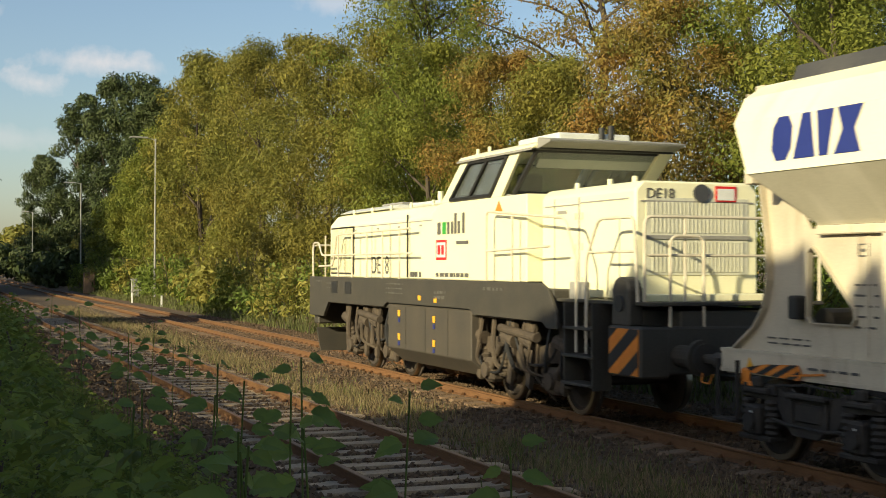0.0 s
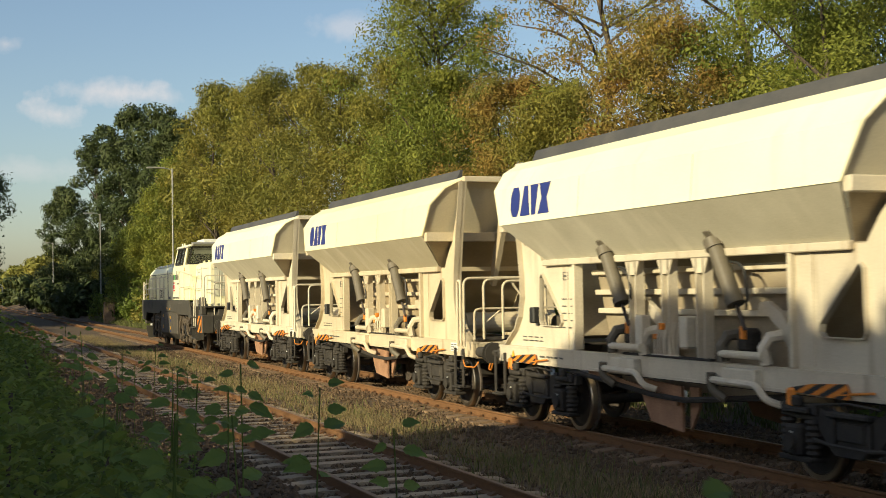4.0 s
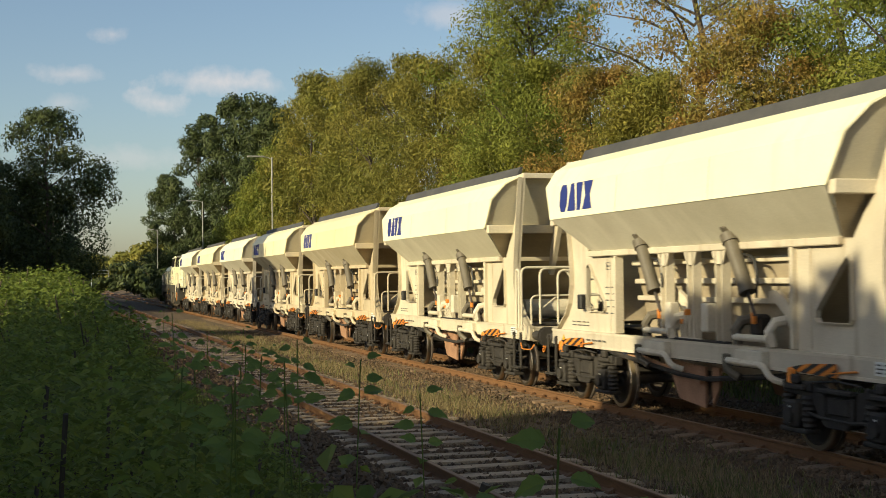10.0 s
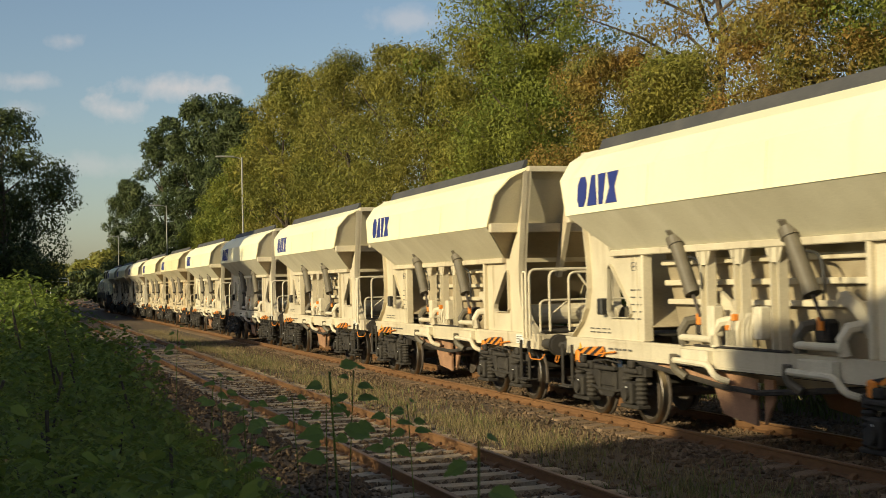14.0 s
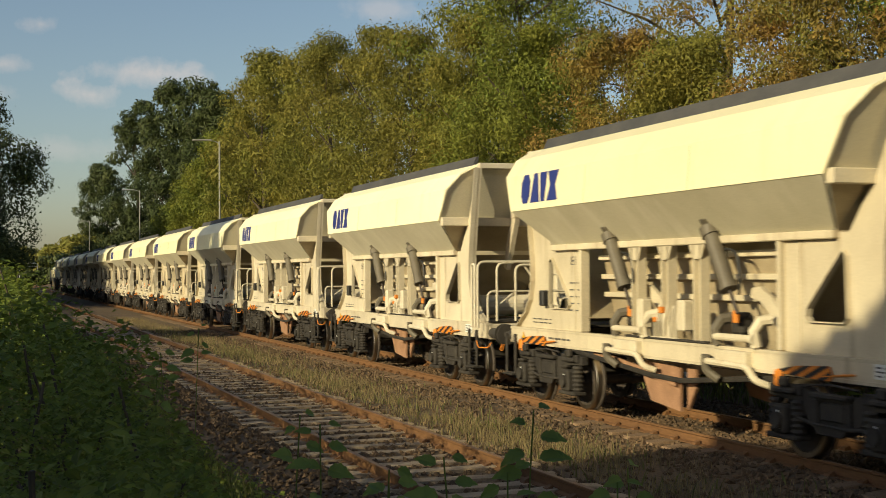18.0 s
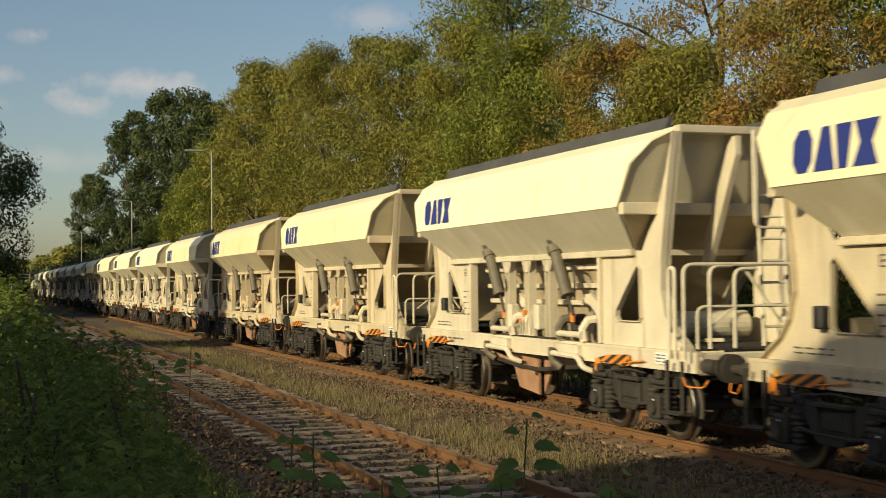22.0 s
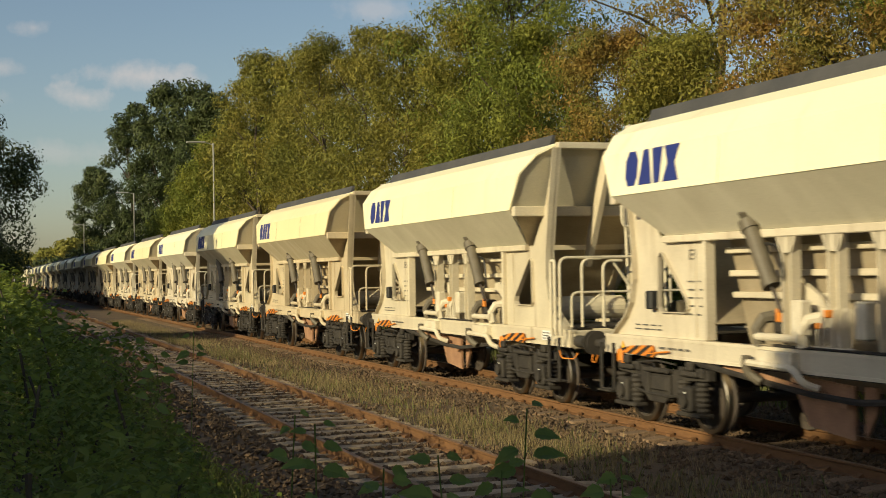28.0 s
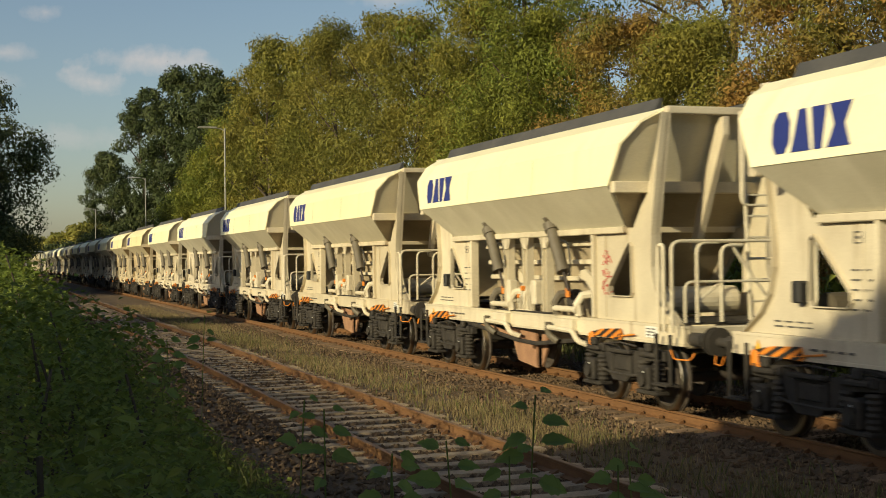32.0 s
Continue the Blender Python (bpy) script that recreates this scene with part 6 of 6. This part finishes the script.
def hedge_piece(x0, x1, y0, y1, leaves, leaf, seed, label, lift=0.0):
    rnd = random.Random(seed)
    cx, cy = (x0 + x1) / 2, (y0 + y1) / 2
    b = thing("bush", label, "bush", pose(cx, cy, 0), "bushes along the near verge")
    bm = BM()
    for k in range(14):
        x, y = rnd.uniform(x0, x1), rnd.uniform(y0, y1)
        g, h = ground_height(x, y) - 0.02, min(hedge_top(x, y) + lift, 2.06 + 0.09 * max(0.0, y - 7.0))
        if h < g + 0.25:
            continue
        tube(bm, [(x - cx, y - cy, g), (x - cx + rnd.uniform(-.1, .1), y - cy + rnd.uniform(-.1, .1), (g + h) / 2), (x - cx + rnd.uniform(-.2, .2), y - cy + rnd.uniform(-.2, .2), h)], 0.008, 5)
    tagged(part("stem", bm, BARK, b), kind="stuff")
    sp = []
    while len(sp) < leaves:
        x, y = rnd.uniform(x0, x1), rnd.uniform(y0, y1)
        x += rnd.gauss(0, 0.12)
        y += rnd.gauss(0, 0.2)
        g, h = ground_height(x, y), min(hedge_top(x, y) + lift, 2.06 + 0.09 * max(0.0, y - 7.0))
        if h <= g + 0.05:
            if rnd.random() < 0.9:
                leaves -= 1
                continue
            h = g + 0.2
        u = 1 - rnd.random() ** 2 * 0.9
        sp.append((x - cx, y - cy, g + (h - g) * u + rnd.gauss(0, 0.04)))
    part("foliage", near_leaves("foliage", sp, leaf, seed, LEAF_NEAR if y0 < 9 else LEAF_HEDGE), LEAF_NEAR, b)
    return b


hs = 300
for y0, y1, n, leaf in ((-3.6, -1.6, 6000, 0.040), (-1.6, 0.4, 9500, 0.036), (0.4, 2.4, 11000, 0.036), (2.4, 4.6, 12000, 0.036), (4.6, 6.8, 14000, 0.036), (6.8, 9.6, 14000, 0.040), (9.6, 13, 11000, 0.05),
                        (13, 17, 7500, 0.062), (17, 22, 6500, 0.075), (22, 28, 4400, 0.10), (28, 36, 3800, 0.12), (36, 48, 3200, 0.15), (48, 64, 2600, 0.2), (64, 90, 2400, 0.26), (90, 130, 2400, 0.36), (130, 200, 2400, 0.5)):
    for x0, x1 in ((-3.4, -1.2), (-1.2, 0.4), (0.4, 1.6), (1.6, 2.7)):
        hs += 1
        k = 0.55 if x0 < -1.3 or x0 > 1.5 else 1.0
        hedge_piece(x0, x1, y0, y1, int(n * k), leaf, hs, "tangled green brambles and nettles on the verge", 0.0 if y0 < 36 else 0.3)


def toothed_leaf(p, nrm, tip, size):
    """One broad leaf with a toothed edge, a fold along the rib and a drooping point."""
    side = nrm.cross(tip)
    v = [p + tip * (size * u) + nrm * (size * (0.05 - 0.30 * (u - 0.4) ** 2)) for u in (0, 0.35, 0.7, 1.0)]
    f = []
    for sg in (1, -1):
        edge = [len(v) + k for k in range(8)]
        for k, (u, w) in enumerate(((0.03, 0.10), (0.15, 0.27), (0.24, 0.25), (0.36, 0.33), (0.47, 0.26), (0.60, 0.25), (0.70, 0.15), (0.86, 0.09))):
            v.append(p + tip * (size * u) + side * (sg * size * w) + nrm * (size * (0.10 + 0.12 * w - 0.30 * (u - 0.4) ** 2)))
        loops = [(0, *edge[0:4], 1), (1, edge[3], edge[4], edge[5], 2), (2, edge[5], edge[6], edge[7], 3)]
        f += [q if sg > 0 else q[::-1] for q in loops]
    return v, f


def sapling(x, y, top, leaves, leaf, seed, lean=(0, 0), gap=0.031):
    """A slim upright shoot with broad toothed leaves, one after another round the stem."""
    rnd = random.Random(seed)
    g = ground_height(x, y) - 0.02
    s = thing("sapling", "slim green sapling with a few broad leaves", "sapling", pose(x, y, g), "saplings in the foreground")
    hh = top - g
    line = lambda z: Vector((lean[0] * (z / hh) ** 2, lean[1] * (z / hh) ** 2, z))
    part("stem", tube(BM(), [line(hh * u) for u in (0, 0.3, 0.55, 0.8, 0.92, 1.0)], 0.0019, 6), LEAF_SAP, s)
    for k in range(leaves):
        a = math.pi * (k % 2) + rnd.gauss(0, 0.55)
        p = line(hh - k * gap * rnd.uniform(0.8, 1.2))
        tip = Vector((math.cos(a), math.sin(a), rnd.uniform(-0.55, 0.25))).normalized()
        stalk = p + tip * 0.02 + Vector((0, 0, 0.006))
        n = Vector((rnd.gauss(0, 0.35), rnd.gauss(0, 0.3) - 0.95, 0.8))
        n = (n - tip * n.dot(tip)).normalized()
        v, f = toothed_leaf(stalk, n, tip, leaf * rnd.uniform(0.65, 1.0) * min(1.0, 0.62 + 0.12 * k))
        me = bpy.data.meshes.new("leaf")
        me.from_pydata([tuple(q) for q in v], [], f)
        me.materials.append(LEAF_SAP)
        part("leaf", me, LEAF_SAP, s)
    return s


LEAF_SAP = leaf_material("leaves_sapling", (0.14, 0.205, 0.05), (0.19, 0.25, 0.06), 4.0, 0.45)
# three stands of shoots along the verge: x, y, top, number of leaves, leaf length
SHOOTS = (
    (0.69, 0.26, 2.19, 8, 0.075),
    (0.79, 0.06, 2.14, 8, 0.075),
    (1.01, -0.04, 2.05, 7, 0.075),
    (0.62, 0.16, 2.14, 5, 0.060),
    (0.55, 0.36, 2.14, 5, 0.065),
    (0.63, -0.14, 2.10, 7, 0.070),
    (0.42, -0.34, 2.13, 8, 0.064),
    (0.36, -0.44, 2.13, 8, 0.068),
    (0.44, -0.44, 2.12, 8, 0.080),
    (0.39, 0.36, 2.13, 6, 0.070),
    (0.28, -0.04, 2.14, 8, 0.080),
    (0.56, 2.76, 2.22, 6, 0.068),
    (0.63, 2.36, 2.14, 6, 0.068),
    (0.66, -1.83, 2.15, 8, 0.080),
    (0.78, -2.03, 2.06, 6, 0.070),
    (0.87, -2.13, 2.05, 6, 0.070),
    (0.36, -2.33, 2.13, 8, 0.068),
    (0.29, -2.53, 2.14, 8, 0.068),
    (0.55, 0.47, 2.17, 6, 0.068),
    (0.48, 0.27, 2.12, 5, 0.068),
    (0.45, -2.33, 2.09, 7, 0.080),
    (0.59, -2.33, 2.08, 7, 0.080),
    (1.16, 5.40, 2.05, 8, 0.085),
    (1.41, 5.20, 1.93, 7, 0.080),
    (0.71, 5.40, 2.03, 6, 0.075),
    (0.87, 8.50, 2.13, 6, 0.082),
    (0.73, 8.10, 2.05, 5, 0.082),
    (0.61, 7.70, 1.99, 5, 0.075),
    (0.74, 5.10, 1.97, 7, 0.080),
    (0.99, 5.20, 1.97, 6, 0.085),
    (1.03, 5.10, 1.95, 6, 0.080),
    (0.68, 5.70, 2.03, 5, 0.070),
    (0.75, 4.90, 1.98, 7, 0.080),
    (1.24, 5.00, 1.93, 6, 0.080),
)
for i, (x, y, z, n, size) in enumerate(SHOOTS):
    sapling(x, y, z, n, size, 500 + i, (0.05 * math.sin(i * 2.1), 0.05 * math.cos(i * 1.3)))


# ---- posts and lamps along the line ----
def lamp_post(x, y, top, label):
    p = thing("lamp_post", label, "street lamp", pose(x, y, ground_height(x, y) - 0.02), "lamp posts along the line")
    hh = top - ground_height(x, y)
    bm = rod(BM(), (0, 0, 0), (0, 0, hh * 0.45), 0.075, 10)
    rod(bm, (0, 0, hh * 0.45), (0, 0, hh), 0.055, 10)
    part("pole", bm, GALV, p)
    part("arm", tube(BM(), [(0, 0, hh - 0.15), (-0.25, 0, hh - 0.02), (-0.6, 0, hh + 0.02)], 0.03, 6), GALV, p)
    part("lamp_head", box(BM(), (-1.05, 0, hh + 0.04), (1.15, 0.26, 0.10), 0.03), GALV, p, "long flat lamp head")
    return p


lamp_post(13.5, 83.2, 10.5, "tall grey lamp post beside the line")
lamp_post(14.0, 132.0, 10.5, "tall grey lamp post beside the line")
lamp_post(14.6, 205.0, 10.4, "tall grey lamp post far along the line")


def stump_post():
    p = thing("mile_post", "weathered brown concrete post overgrown with ivy", "post", pose(12.6, 112.0, 0.0))
    part("shaft", box(BM(), (0, 0, 0.9), (0.9, 0.7, 1.8), 0.06), DARKSLEEPER, p)
    part("ivy", leaf_cloud("ivy", [(0, 0, 1.8, 0.55, 0.8), (-0.2, 0, 1.4, 0.4, 0.8)], 260, 0.09, 5, LEAF_YELLOW), LEAF_YELLOW, p)


def cabinet():
    p = thing("relay_cabinet", "grey metal cabinet on the bank", "cabinet", pose(13.3, 89.5, ground_height(13.3, 89.5) - 0.02))
    part("case", box(BM(), (0, 0, 0.65), (0.75, 0.5, 1.2), 0.03), GALV, p)
    part("lid", box(BM(), (0, 0, 1.29), (0.85, 0.6, 0.07), 0.02), GALV, p)
    part("plinth", box(BM(), (0, 0, 0.05), (0.8, 0.55, 0.12), 0.01), SLEEPER, p)


def marker(x, y):
    p = thing("marker_post", "short white marker post in the grass", "post", pose(x, y, ground_height(x, y) - 0.02))
    part("stake", box(BM(), (0, 0, 0.35), (0.10, 0.08, 0.7), 0.01), PLATE, p)
    part("cap", box(BM(), (0, 0, 0.72), (0.12, 0.10, 0.05), 0.01), BLACK, p)


stump_post()
cabinet()
marker(12.2, 84.0)
marker(12.6, 75.0)


def crossing_hoop(x, y, label):
    """White bent tubular gantry by the far level crossing."""
    p = thing("crossing_gantry", label, "gantry", pose(x, y, 0))
    part("hoop", tube(BM(), rounded([(-1.4, 0, 0), (-1.4, 0, 4.4), (1.4, 0, 4.4), (1.4, 0, 3.2)], 0.4), 0.07, 8), PLATE, p)
    part("rail", tube(BM(), [(-1.4, 0, 3.9), (1.4, 0, 3.9)], 0.04, 6), PLATE, p)


crossing_hoop(6.6, 225, "white tubular gantry by the level crossing")
crossing_hoop(2.6, 228, "white tubular gantry by the level crossing")


def signal(x, y):
    p = thing("crossing_signal", "dark signal post with two white lamps", "signal", pose(x, y, 0))
    part("post", rod(BM(), (0, 0, 0), (0, 0, 3.4), 0.08, 8), BLACK, p)
    part("board", box(BM(), (0, 0, 3.1), (0.9, 0.1, 0.7), 0.05), BLACK, p)
    for s in (-1, 1):
        part("lamp", rod(BM(), (s * 0.22, -0.05, 3.1), (s * 0.22, -0.12, 3.1), 0.12, 12), PLATE, p)


signal(2.0, 240)


# ---- undergrowth at the foot of the trees ----
ur = random.Random(77)
for i in range(46):
    y = 14 + i * 2.6 + ur.uniform(-0.8, 0.8)
    x = ur.uniform(13.7, 15.4)
    hh, ww = ur.uniform(1.2, 3.0), ur.uniform(1.2, 1.9)
    bush("leafy green undergrowth at the foot of the trees", x, y, hh, ww, ur.choice((LEAF_HEDGE, LEAF_GREEN, LEAF_HEDGE, LEAF_YELLOW)), 1500 if y < 60 else 900, 0.10 if y < 60 else 0.16, 400 + i, "undergrowth under the trees")

for i, (x, y, hh, ww) in enumerate(((-8, 215, 7, 6), (0, 235, 6, 5), (-3, 262, 8, 6), (16.5, 250, 7, 5), (18, 280, 8, 6), (-16, 180, 8, 7), (-9, 160, 6, 6), (24, 300, 8, 7), (2, 300, 6, 6), (14, 330, 6, 6), (8, 420, 9, 10), (14.5, 142, 3.0, 2.4), (14.2, 152, 3.2, 2.6), (14.6, 163, 3.4, 2.8), (14.4, 175, 3.4, 3.0), (14.2, 188, 3.6, 3.0), (14.6, 203, 4.0, 3.4), (14.4, 220, 4.4, 3.6))):
    bush("dark overgrown thicket closing the end of the line", x, y, hh, ww, LEAF_DARK, 2600, 0.5, 460 + i, "thickets in the distance")


# ---- what moves ----
def motions():
    """The train draws away along the main track and its wheels turn."""
    walk(LOCO, [(t, pose(MAIN_X, y + LOCO_AHEAD, RT)) for t, y in TRAIN])
    for i, wg in enumerate(WAGONS):
        walk(wg, [(t, pose(MAIN_X, y - i * WAGON_LEN, RT)) for t, y in TRAIN])
    # one turn table for all wheels, from the distance run
    ts, ys = [t for t, y in TRAIN], [y for t, y in TRAIN]
    for thing_, r in [(LOCO, 0.488)] + [(wg, 0.46) for wg in WAGONS]:
        sets = [o for o in thing_.children_recursive if o.name.startswith("wheelset")]
        for ws in sets:
            y0, z0 = ws.location.y, ws.location.z
            key = (round(y0, 2), round(z0, 2))
            if key not in TURNS:
                walk(ws, [(k / FPS, pose(0, y0, z0, -math.degrees(np.interp(k / FPS, ts, ys) / r))) for k in range(int(32 * FPS) + 1)])
                TURNS[key] = (ws.animation_data.action, ws.animation_data.action_slot)
            else:
                ws.rotation_mode = "QUATERNION"
                ws.animation_data_create()
                ws.animation_data.action, ws.animation_data.action_slot = TURNS[key][0], TURNS[key][1]


TURNS = {}
motions()
